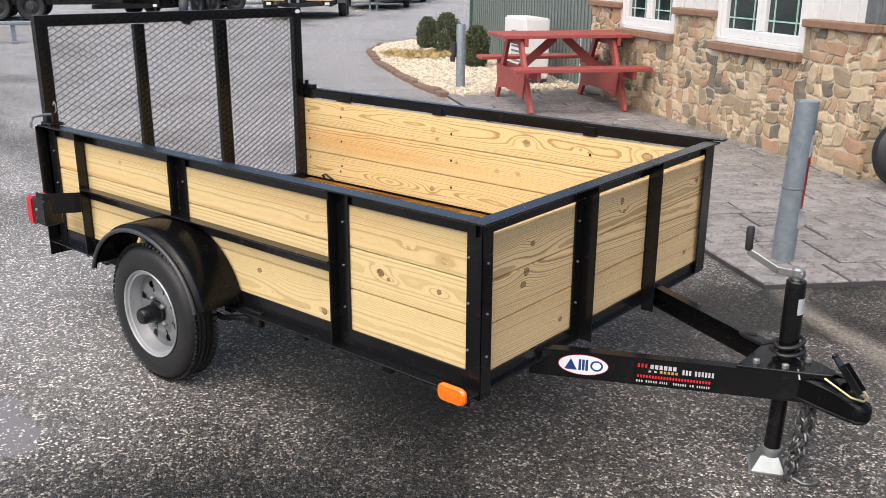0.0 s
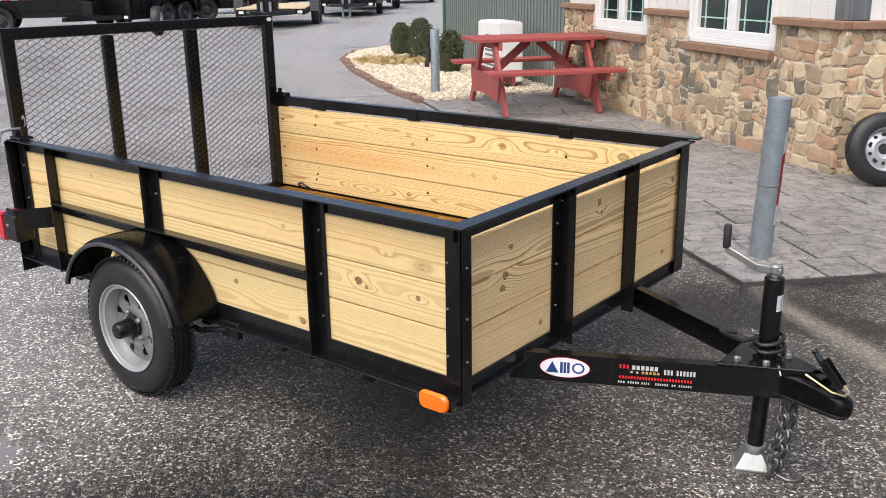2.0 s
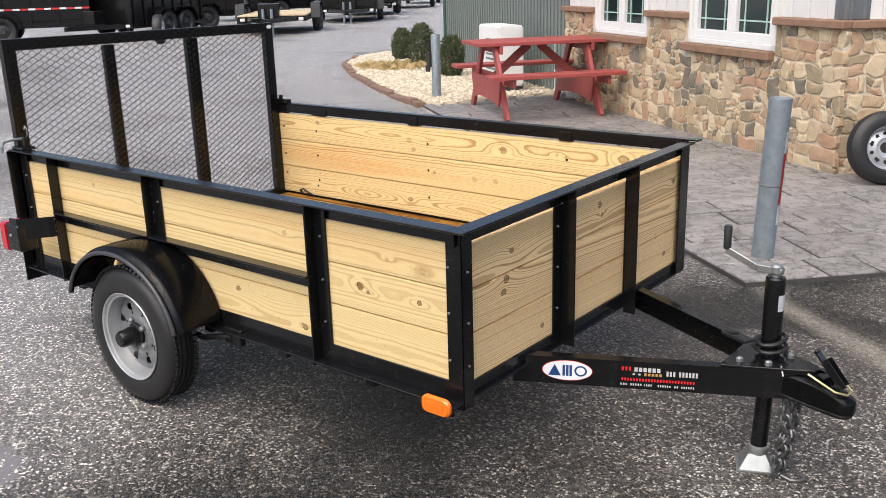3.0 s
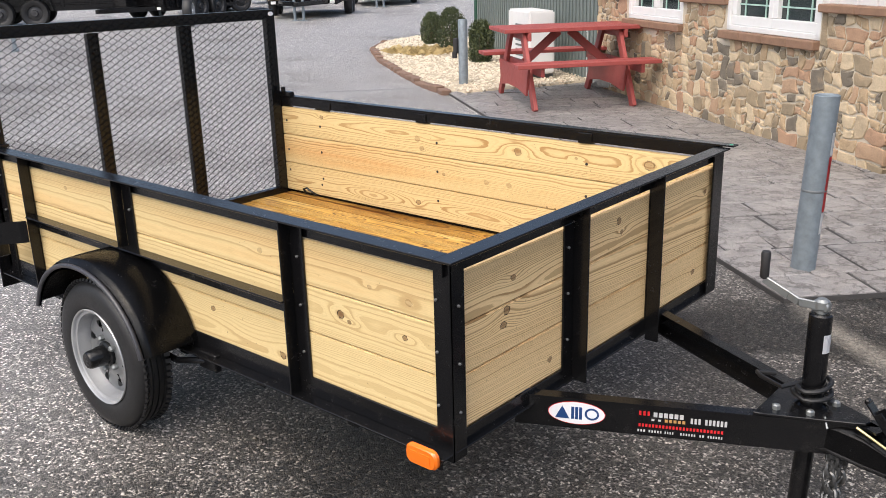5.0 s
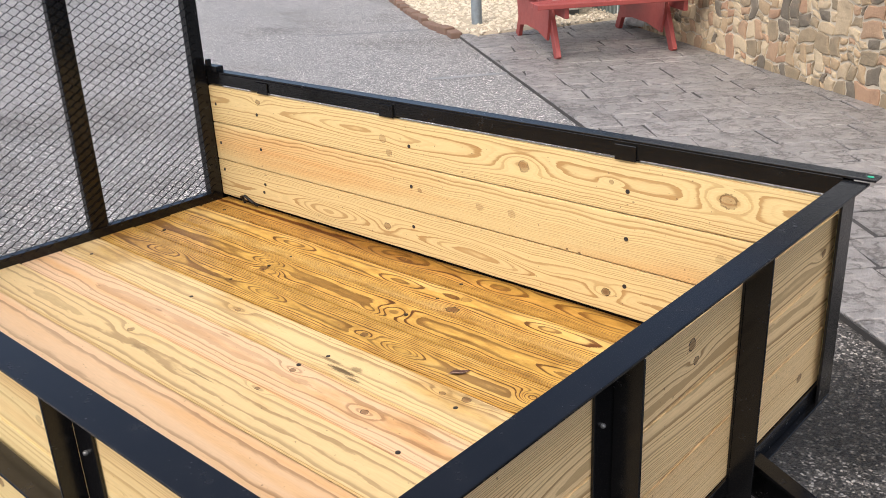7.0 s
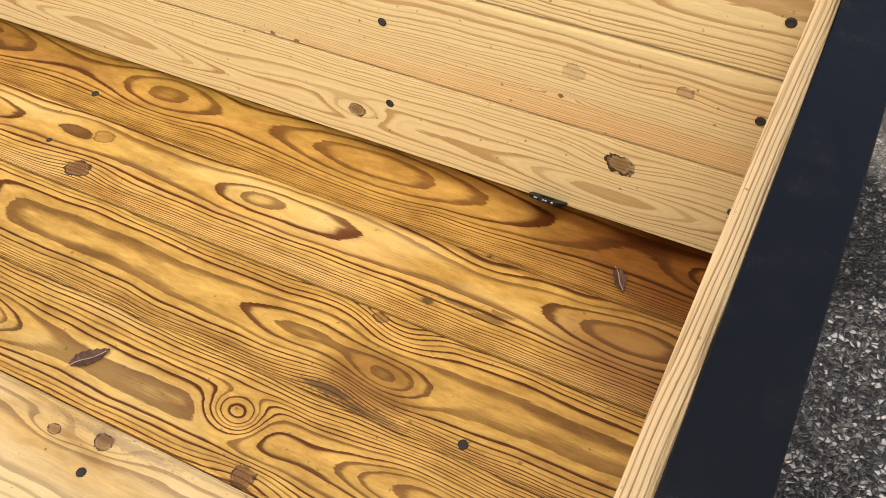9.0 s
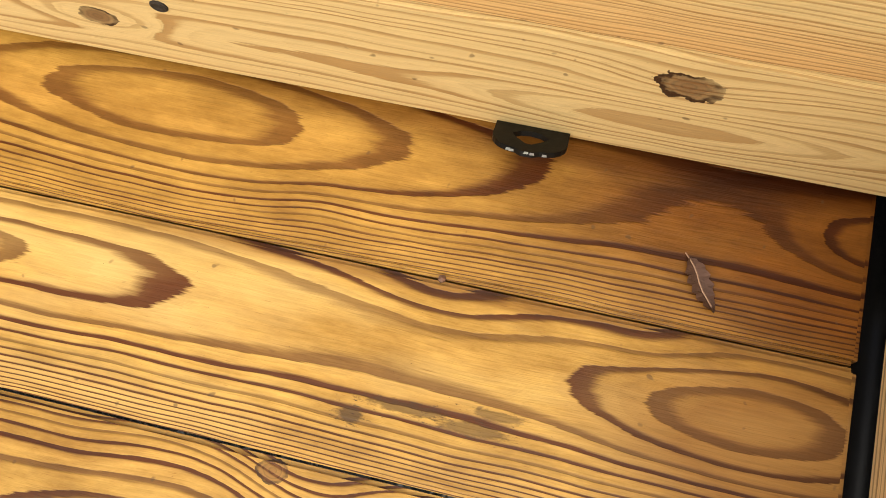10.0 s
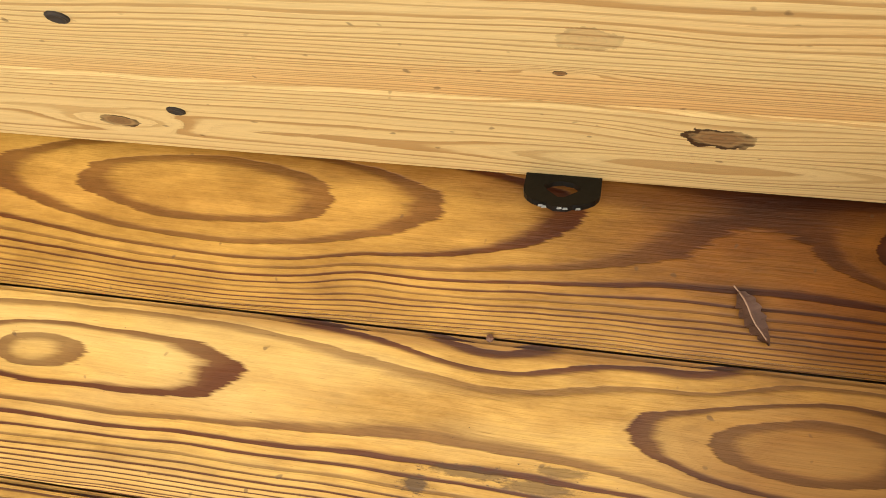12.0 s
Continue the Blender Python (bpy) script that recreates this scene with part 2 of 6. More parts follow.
    # knots: ringed reddish hearts with a broken dark rim; depth sets how black the rim is
    for a, b, r, *depth in knots:
        depth = depth[0] if depth else 0.7
        wob = k.math("MULTIPLY_ADD", k.noise(k.coords(), 46.0, 4, 0.7), 1.5, 0.25)
        du, dv = k.math("MULTIPLY", k.math("SUBTRACT", U, a), 0.8 / r), k.math("MULTIPLY", k.math("SUBTRACT", V0, b), 1 / r)
        q = k.math("MULTIPLY", k.math("SQRT", k.math("ADD", k.math("MULTIPLY", du, du), k.math("MULTIPLY", dv, dv))), wob)
        heart = k.ramp(k.math("FRACT", k.math("MULTIPLY", q, 3.2)), [(0.0, (0.24, 0.105, 0.036)), (0.55, (0.20, 0.080, 0.026)), (0.75, (0.060, 0.023, 0.009)), (1.0, (0.26, 0.12, 0.045))])
        heart = k.mix(0.75 * depth * depth, heart, (0.075, 0.030, 0.014))
        col = k.mix(k.ramp(q, [(0.0, 0.22 + 0.72 * depth), (0.62, 0.2 + 0.68 * depth), (1.10, 0.0)]), col, heart)
        gap = k.ramp(k.noise(k.join(k.math("MULTIPLY", du, 1.1), k.math("MULTIPLY", dv, 1.1), seed + a * 9), 1.0, 2.0), [(0.36, 0.35), (0.54, 1.0)])
        rim = k.math("MULTIPLY", k.ramp(q, [(0.66, 0.0), (0.84, 1.0), (0.98, 1.0), (1.12, 0.0)]), gap)
        col = k.mix(k.math("MULTIPLY", rim, min(1.0, depth * 1.3 + 0.12)), col, (0.045, 0.02, 0.009))
    # soft-edged patches and strips darkened by colour alone, gloss unchanged
    for a, b, su, sv, amount in dark_patches:
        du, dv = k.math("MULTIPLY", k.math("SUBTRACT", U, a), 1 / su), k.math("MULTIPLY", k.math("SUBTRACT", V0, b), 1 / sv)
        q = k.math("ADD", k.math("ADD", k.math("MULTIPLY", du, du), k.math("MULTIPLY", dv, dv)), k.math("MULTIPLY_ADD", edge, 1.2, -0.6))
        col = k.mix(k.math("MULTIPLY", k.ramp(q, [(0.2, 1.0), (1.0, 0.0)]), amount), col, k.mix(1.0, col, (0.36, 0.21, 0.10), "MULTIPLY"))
    for a, b, su, sv, amount in stains:
        wob = k.math("MULTIPLY_ADD", k.noise(k.join(k.math("MULTIPLY", U, 130.0), k.math("MULTIPLY", V0, 420.0), 0.0), 1.0, 3, 0.7), 4.6, -1.2)
        du, dv = k.math("MULTIPLY", k.math("SUBTRACT", U, a), 1 / su), k.math("MULTIPLY", k.math("SUBTRACT", V0, b), 1 / sv)
        q = k.math("MULTIPLY", k.math("ADD", k.math("MULTIPLY", du, du), k.math("MULTIPLY", dv, dv)), wob)
        col = k.mix(k.math("MULTIPLY", k.ramp(q, [(0.35, 1.0), (1.0, 0.0)]), amount), col, (0.060, 0.032, 0.013))
    # specks of dirt
    speck = k.ramp(k.noise(k.coords(), 95.0, 1.0), [(0.735, 0.0), (0.785, 0.6)])
    col = k.mix(speck, col, (0.09, 0.05, 0.025))
    k.bump(k.math("ADD", k.math("MULTIPLY", ring, -0.7), k.math("MULTIPLY", streak, 1.2)), 0.35, 0.0009)
    return k.done(col, rough, spec=0.30 if wet > 0.5 else 0.28)


PUDDLE = (-1.62, -0.86, 0.50, 0.27)


def make_asphalt():
    k = Nodes("wet_asphalt")
    c = k.coords()
    warp = k.mix(0.02, c, k.noise(c, 30.0, 2, 0.5, 1))
    chip = k.split(k.cells(warp, 112.0))[0]
    chip2 = k.split(k.cells(warp, 230.0))[1]
    rim = k.cells(warp, 112.0, "DISTANCE_TO_EDGE", "Distance")
    stone = k.ramp(chip, [(0.0, (0.008, 0.0075, 0.007)), (0.45, (0.034, 0.032, 0.0295)), (0.72, (0.130, 0.123, 0.114)), (0.92, (0.52, 0.495, 0.46))])
    fines = k.ramp(chip2, [(0.0, (0.018, 0.017, 0.016)), (0.7, (0.08, 0.076, 0.07)), (1.0, (0.28, 0.26, 0.23))])
    col = k.mix(k.ramp(rim, [(0.04, 0.0), (0.16, 1.0)]), fines, stone)
    patch = k.noise(c, 0.55, 4, 0.55)
    fine_patch = k.noise(c, 2.6, 4, 0.6)
    s = k.split(c)
    # darker damp by the tongue; to the left, sky sheen painted as paler ground
    drain = k.math("ADD", k.math("MULTIPLY", s[0], 0.40), k.math("MULTIPLY", s[1], -0.07))
    drain = k.math("MAXIMUM", k.math("MINIMUM", k.math("ADD", drain, 0.40), 0.18), -0.40)
    # the lot grows paler again beyond the drawbar
    beyond = k.math("ADD", k.math("MULTIPLY", s[0], 0.4), k.math("MULTIPLY", s[1], 0.9))
    drain = k.math("SUBTRACT", drain, k.ramp(beyond, [(0.35, 0.0), (0.80, 0.15)]))
    # long wet lanes where the lot drains
    lane = k.noise(k.join(k.math("MULTIPLY", s[0], 0.30), k.math("MULTIPLY", s[1], 0.85), 3.0), 1.0, 3, 0.55)
    drain = k.math("ADD", drain, k.math("MULTIPLY", k.ramp(lane, [(0.50, 0.0), (0.66, 0.34)]), k.ramp(s[1], [(0.30, 0.0), (0.60, 1.0)])))
    soaked = k.ramp(k.math("ADD", k.math("ADD", k.math("MULTIPLY_ADD", patch, 1.3, -0.30), k.math("MULTIPLY", fine_patch, 0.3)), drain), [(0.02, 0.0), (0.70, 1.0)])
    # where the ground is paler its chips stand out less
    col = k.mix(k.math("MULTIPLY_ADD", soaked, -0.42, 0.40), col, (0.063, 0.062, 0.061))
    # up to 3.66 times lighter: wet ground's sky sheen put into the colour
    tone = k.math("MULTIPLY_ADD", soaked, -3.38, 3.66)
    col = k.mix(1.0, col, k.join(tone, k.math("MULTIPLY", tone, k.math("MULTIPLY_ADD", soaked, -0.05, 1.01)), k.math("MULTIPLY", tone, k.math("MULTIPLY_ADD", soaked, -0.14, 1.04))), "MULTIPLY")
    # a strip of pale fines along the slab's edge
    t = k.math("ADD", k.math("MULTIPLY", k.math("SUBTRACT", s[0], 0.07), 0.62), k.math("MULTIPLY", k.math("SUBTRACT", s[1], 2.31), 0.785))
    t = k.math("ADD", t, k.math("MULTIPLY_ADD", fine_patch, 0.14, -0.07))
    along = k.ramp(k.math("SUBTRACT", s[0], 0.0), [(0.0, 0.0), (0.15, 1.0)])
    dust = k.math("MULTIPLY", k.math("MULTIPLY", k.ramp(k.math("ABSOLUTE", t), [(0.015, 0.75), (0.10, 0.0)]), along), k.ramp(k.math("MULTIPLY", s[0], 0.4), [(0.35, 1.0), (0.9, 0.0)]))
    col = k.mix(k.math("MULTIPLY", dust, k.math("MULTIPLY_ADD", chip, 0.7, 0.45)), col, (0.38, 0.34, 0.28))
    tilt = k.noise(c, 120.0, 2, 0.6)
    k.bump(k.math("ADD", k.math("ADD", k.math("MULTIPLY", chip, 1.0), k.ramp(rim, [(0.0, 0.0), (0.22, 1.0)])), k.math("MULTIPLY", tilt, 1.2)), 0.9, 0.0045)
    rough = k.math("MULTIPLY_ADD", soaked, -0.14, 0.42)
    rough = k.math("MULTIPLY_ADD", chip2, 0.2, rough, clamp=True)
    # a shallow puddle behind the near wheel
    du, dv = k.math("MULTIPLY", k.math("SUBTRACT", s[0], PUDDLE[0]), 1 / PUDDLE[2]), k.math("MULTIPLY", k.math("SUBTRACT", s[1], PUDDLE[1]), 1 / PUDDLE[3])
    q = k.math("ADD", k.math("ADD", k.math("MULTIPLY", du, du), k.math("MULTIPLY", dv, dv)), k.math("MULTIPLY_ADD", k.noise(c, 7.0, 4, 0.65), 2.4, -1.2))
    pool = k.math("MULTIPLY", k.ramp(q, [(0.75, 1.0), (0.95, 0.0)]), k.ramp(chip, [(0.80, 1.0), (0.90, 0.25)]))
    col = k.mix(pool, col, (0.16, 0.15, 0.145))
    k.link(k.math("MULTIPLY_ADD", pool, -0.88, 0.9), k.p.inputs["Normal"].links[0].from_node.inputs["Strength"])
    rough = k.math("MULTIPLY", rough, k.math("MULTIPLY_ADD", pool, -0.8, 1.0))
    return k.done(col, rough, spec=0.44)


def make_stone(name):
    k = Nodes(name)
    c, r = k.coords(), k.random()
    shifted = k.join(k.math("ADD", k.split(c)[0], k.math("MULTIPLY", r, 37.0)), k.split(c)[1], k.split(c)[2])
    base = k.ramp(r, [(0.0, (0.18, 0.155, 0.12)), (0.12, (0.43, 0.32, 0.20)), (0.30, (0.30, 0.24, 0.16)), (0.40, (0.50, 0.40, 0.27)),
                      (0.56, (0.42, 0.285, 0.185)), (0.68, (0.33, 0.26, 0.17)), (0.78, (0.56, 0.455, 0.31)), (0.92, (0.40, 0.255, 0.165))], "CONSTANT")
    blot = k.noise(shifted, 9.0, 5, 0.65)
    grain = k.noise(shifted, 75.0, 4, 0.7)
    tone = k.math("ADD", k.math("MULTIPLY_ADD", blot, 0.9, 0.5), k.math("MULTIPLY_ADD", grain, 0.4, -0.2))
    col = k.mix(1.0, base, k.join(tone, k.math("MULTIPLY", tone, 0.98), k.math("MULTIPLY", tone, 0.95)), "MULTIPLY")
    col = k.mix(k.ramp(blot, [(0.55, 0.0), (0.72, 0.5)]), col, (0.36, 0.25, 0.15))
    k.bump(k.math("ADD", k.math("MULTIPLY", blot, 3.0), grain), 0.7, 0.008)
    return k.done(col, 0.82)


def make_slab():
    k = Nodes("stamped_concrete")
    c, r = k.coords(), k.random()
    big, cleft, grit = k.noise(c, 1.3, 4, 0.6), k.noise(c, 14.0, 5, 0.62), k.noise(c, 160.0, 2, 0.6)
    ridge = k.math("ABSOLUTE", k.math("SUBTRACT", k.noise(c, 6.0, 5, 0.6), 0.5))
    col = k.mix(big, (0.155, 0.146, 0.139), (0.33, 0.312, 0.30))
    tone = k.math("ADD", k.math("MULTIPLY_ADD", cleft, 1.2, 0.30), k.math("MULTIPLY", r, 0.22))
    col = k.mix(1.0, col, k.join(tone, tone, tone), "MULTIPLY")
    col = k.mix(k.ramp(ridge, [(0.0, 0.75), (0.035, 0.0)]), col, (0.05, 0.045, 0.042))
    k.bump(k.math("ADD", k.math("MULTIPLY", cleft, 2.0), k.math("ADD", k.math("MULTIPLY", ridge, 4.0), k.math("MULTIPLY", grit, 0.3))), 0.8, 0.012)
    return k.done(col, k.math("MULTIPLY_ADD", big, -0.3, 0.55))


BLACK = worn("black_gloss_paint", (0.005, 0.005, 0.0055), 0.21, vary=0.3, bump=0.05, fine=120.0, coat=0.0, dirty=0.06, spec=0.40)
MATT_BLACK = worn("chipped_black_paint", (0.004, 0.004, 0.004), 0.5, dirty=0.1, dirt=(0.03, 0.025, 0.02), spec=0.2)
# a lighter grey that paints the sky's gleam on the black rolled edge
LIP = worn("sheen_grey_edge", (0.035, 0.035, 0.04), 0.30, vary=0.4, scale=30.0, dirty=0.25, dirt=(0.10, 0.10, 0.10))
RUBBER = worn("tyre_rubber", (0.008, 0.008, 0.0085), 0.50, bump=0.2, dirty=0.14, dirt=(0.04, 0.037, 0.034))
SILVER = worn("silver_wheel_paint", (0.43, 0.44, 0.45), 0.34, metal=0.55, vary=0.12, bump=0.1, dirty=0.15)
ZINC = worn("zinc_plate", (0.31, 0.325, 0.32), 0.42, metal=0.75, vary=0.25, dirty=0.3)
CHAIN_STEEL = worn("dull_chain_steel", (0.15, 0.15, 0.147), 0.42, metal=0.8, vary=0.4, scale=40.0, dirty=0.4, dirt=(0.04, 0.035, 0.03))
BOLT_STEEL = worn("dull_bolt_steel", (0.19, 0.19, 0.19), 0.45, metal=0.7, vary=0.3)
GALV = worn("galvanised_pipe", (0.20, 0.235, 0.26), 0.5, metal=0.3, vary=0.45, scale=22.0, bump=0.6, fine=60.0, dirty=0.5, dirt=(0.26, 0.28, 0.28))
RED_PAINT = worn("brick_red_paint", (0.30, 0.060, 0.052), 0.52, vary=0.25, bump=0.4, fine=70.0, dirty=0.3, dirt=(0.16, 0.04, 0.035))
WHITE = worn("white_paint", (0.68, 0.68, 0.67), 0.45, vary=0.06, dirty=0.12, dirt=(0.45, 0.43, 0.40))
SIDING = worn("white_siding", (0.62, 0.62, 0.61), 0.5, vary=0.08, dirty=0.2, dirt=(0.5, 0.48, 0.44))
GREY_TRIM = worn("grey_trim", (0.12, 0.13, 0.135), 0.5)
CAP = worn("brown_cast_stone", (0.23, 0.135, 0.085), 0.75, vary=0.3, bump=0.5, fine=50.0, dirty=0.4, dirt=(0.12, 0.08, 0.055))
MORTAR = worn("mortar", (0.54, 0.475, 0.37), 0.9, vary=0.3, bump=0.8, fine=90.0, dirty=0.25, dirt=(0.36, 0.30, 0.23))
CLADDING = worn("green_grey_metal_cladding", (0.17, 0.20, 0.19), 0.42, metal=0.1, vary=0.1)
ORANGE = worn("amber_lens", (0.85, 0.17, 0.012), 0.2, vary=0.08, dirty=0.05, coat=0.6)
RED_LENS = worn("red_lens", (0.42, 0.012, 0.02), 0.2, vary=0.1, dirty=0.05, coat=0.6)
STICKER = worn("white_sticker", (0.78, 0.79, 0.82), 0.35, vary=0.04, dirty=0.05)
INK = worn("blue_ink", (0.012, 0.05, 0.17), 0.35, vary=0.05, dirty=0.0)
RED_INK = worn("red_ink", (0.55, 0.015, 0.02), 0.4, vary=0.05, dirty=0.0)
GOLD_INK = worn("gold_ink", (0.45, 0.25, 0.08), 0.4, vary=0.05, dirty=0.0)
DECAL_WHITE = worn("faded_white_print", (0.46, 0.46, 0.46), 0.4, vary=0.06, dirty=0.1)
GRIP = worn("black_grip", (0.018, 0.017, 0.017), 0.55)
BRASS = worn("yellow_zinc", (0.60, 0.52, 0.26), 0.35, metal=0.9)
GREEN_PAINT = worn("green_mark", (0.03, 0.42, 0.24), 0.5)
TAPE_RED = worn("red_tape", (0.55, 0.03, 0.03), 0.35, dirty=0.1)
TAPE_WHITE = worn("white_tape", (0.75, 0.75, 0.75), 0.35, dirty=0.1)
DARK_HOLE = worn("shadowed_slot", (0.01, 0.01, 0.01), 0.8)
BLUE_BOARD = worn("dark_blue_print", (0.03, 0.03, 0.14), 0.4)
PEBBLE = worn("cream_gravel", (0.58, 0.51, 0.40), 0.8, vary=0.3, dirty=0.3, dirt=(0.40, 0.33, 0.24))
SOIL = worn("pale_gravel_bed", (0.40, 0.34, 0.25), 0.9, vary=0.3, fine=60.0, bump=1.0)
BRICK = worn("edging_brick", (0.17, 0.105, 0.075), 0.85, vary=0.35, bump=0.7, fine=70.0)
LINE_PAINT = worn("worn_line_paint", (0.26, 0.26, 0.26), 0.6, vary=0.4, scale=20.0, dirty=0.7, dirt=(0.08, 0.075, 0.07))
BARK = worn("bark", (0.12, 0.085, 0.06), 0.9)
STRAW = worn("dry_grass", (0.42, 0.32, 0.15), 0.8)
ASPHALT = make_asphalt()
STONE = make_stone("fieldstone")
SLAB = make_slab()


def leaf_material(name, a, b):
    k = Nodes(name)
    r = k.put("ShaderNodeNewGeometry").outputs["Random Per Island"]
    return k.done(k.mix(r, a, b), 0.5)


LEAF = leaf_material("boxwood_leaf", (0.020, 0.035, 0.012), (0.085, 0.10, 0.035))
DEAD_LEAF = worn("brown_dead_leaf", (0.16, 0.085, 0.06), 0.6, vary=0.5, scale=120.0)
VEIN = worn("pale_leaf_vein", (0.42, 0.28, 0.20), 0.6)


def make_glass():
    k = Nodes("window_glass")
    k.p.inputs["Transmission Weight"].default_value = 0.0
    return k.done((0.012, 0.022, 0.022), 0.06, spec=0.8)


GLASS = make_glass()
DULL_RIM = worn("dull_dark_rim", (0.05, 0.05, 0.052), 0.45, metal=0.3, vary=0.3)
MUNTIN = worn("pale_green_muntin", (0.36, 0.52, 0.46), 0.5, dirty=0.05)

# ---------------------------------------------------------------- ground, building
bm = bmesh.new()
bmesh.ops.create_grid(bm, x_segments=8, y_segments=8, size=300)
lone("ground", bm, ASPHALT, "wet dark asphalt lot with exposed aggregate", "ground", kind="structure")

# worn parking lines painted on the asphalt
for a, b in (((-7.1, 5.95), (-6.15, 7.0)), ((-4.42, 4.88), (-4.0, 5.42))):
    d = (Vector(b) - Vector(a)).normalized()
    s = Vector((-d.y, d.x)) * 0.045
    bm = bmesh.new()
    bm.faces.new([bm.verts.new((*p, 0.004)) for p in (Vector(a) - s, Vector(b) - s, Vector(b) + s, Vector(a) + s)])
    lone("parking_line", bm, LINE_PAINT, "faded pale line on the asphalt", "marking", kind="structure")

# the building: stone base wall between the corner and its far end
A = Vector((-0.40, 5.055, 0))
D1 = Vector((-0.8127, 0.5827, 0))
N1 = Vector((-0.5827, -0.8127, 0))
D2 = Vector((0.77, 0.638, 0))
N2 = Vector((0.638, -0.77, 0))


def wall_frame(origin, along, out):
    """x along the wall, y up, z out of it."""
    return Matrix(((along.x, 0, out.x, origin.x), (along.y, 0, out.y, origin.y), (0, 1, 0, origin.z), (0, 0, 0, 1)))


M1, M2 = wall_frame(A, D1, N1), wall_frame(A, D2, N2)


def wbox(bm, m, s0, s1, z0, z1, n0, n1, bevel=0.0):
    return box(bm, s0, s1, z0, z1, n0, n1, bevel, m)


bm = bmesh.new()
wbox(bm, M1, 0.0, 4.93, 0.0, 0.79, -0.25, -0.006)
wall_west = lone("wall_west", bm, MORTAR, "fieldstone base wall with pale mortar joints", "wall", kind="structure")
bm = bmesh.new()
for s0, s1 in ((-0.0, 0.80), (2.10, 2.90), (4.10, 4.93)):
    wbox(bm, M1, s0, s1, 0.79, 1.07, -0.25, -0.006)
part("pier_core", bm, MORTAR, wall_west)
bm = bmesh.new()
wbox(bm, M2, 0.0, 5.0, 0.0, 1.07, -0.25, -0.006)
wall_south = lone("wall_south", bm, MORTAR, "fieldstone base wall beside the corner", "wall", kind="structure")

# white board-and-batten siding above the stone
for m, spans, owner in ((M1, ((0.16, 0.80), (2.10, 2.90), (4.10, 4.93)), wall_west), (M2, ((0.16, 5.0),), wall_south)):
    for s0, s1 in spans:
        bm = bmesh.new()
        wbox(bm, m, s0, s1, 1.12, 3.0, -0.22, -0.06)
        k = s0 + 0.13
        while k < s1 - 0.02:
            wbox(bm, m, k - 0.012, k + 0.012, 1.12, 3.0, -0.06, -0.045, 0.003)
            k += 0.20
        part("siding", bm, SIDING, owner, "white board-and-batten siding")
bm = bmesh.new()
wbox(bm, M1, 0.80, 2.10, 2.25, 3.0, -0.22, -0.06)
wbox(bm, M1, 2.90, 4.10, 2.25, 3.0, -0.22, -0.06)
part("siding", bm, SIDING, wall_west, "white siding over the windows")
bm = bmesh.new()
wbox(bm, M1, 0.0, 0.16, 1.13, 3.0, -0.2, -0.035, 0.004)
part("corner_trim", bm, GREY_TRIM, wall_west, "grey corner board")
bm = bmesh.new()
wbox(bm, M2, 0.0, 0.16, 1.13, 3.0, -0.2, -0.035, 0.004)
part("corner_trim", bm, GREY_TRIM, wall_south, "grey corner board")
bm = bmesh.new()
bm.faces.new([bm.verts.new(p) for p in (A + D1 * 4.93 + N1 * 0.3 + Vector((0, 0, 3.0)), A + N1 * 0.3 + N2 * 0.2 + Vector((0, 0, 3.0)),
                                        A + D2 * 5.0 + N2 * 0.3 + Vector((0, 0, 3.0)), A + D2 * 5 + D1 * 4.93 + Vector((0, 0, 3.0)))])
bmesh.ops.solidify(bm, geom=bm.faces[:], thickness=0.2)
lone("roof", bm, GREY_TRIM, "flat grey roof edge of the shop", "roof", kind="structure")

# brown cap stones on the piers and sills
def cap_run(m, s0, s1, z0, z1, owner, name, n1=0.05, step=0.42):
    n = max(1, round((s1 - s0) / step))
    for i in range(n):
        a, b = s0 + (s1 - s0) * i / n, s0 + (s1 - s0) * (i + 1) / n
        bm = bmesh.new()
        wbox(bm, m, a + 0.003, b - 0.003, z0, z1, -0.2, n1, 0.008)
        part(name, bm, CAP, owner, "brown cast stone")


cap_run(M1, -0.03, 0.79, 1.07, 1.13, wall_west, "cap_stone")
cap_run(M1, 2.09, 2.90, 1.07, 1.13, wall_west, "cap_stone", step=0.81)
cap_run(M1, 4.11, 4.96, 1.07, 1.13, wall_west, "cap_stone", step=0.85)
cap_run(M2, 0.03, 5.0, 1.07, 1.13, wall_south, "cap_stone", step=0.5)
cap_run(M1, 0.79, 2.15, 0.79, 0.86, wall_west, "sill_stone", 0.06, 0.34)
cap_run(M1, 2.88, 4.15, 0.79, 0.86, wall_west, "sill_stone", 0.06, 0.64)


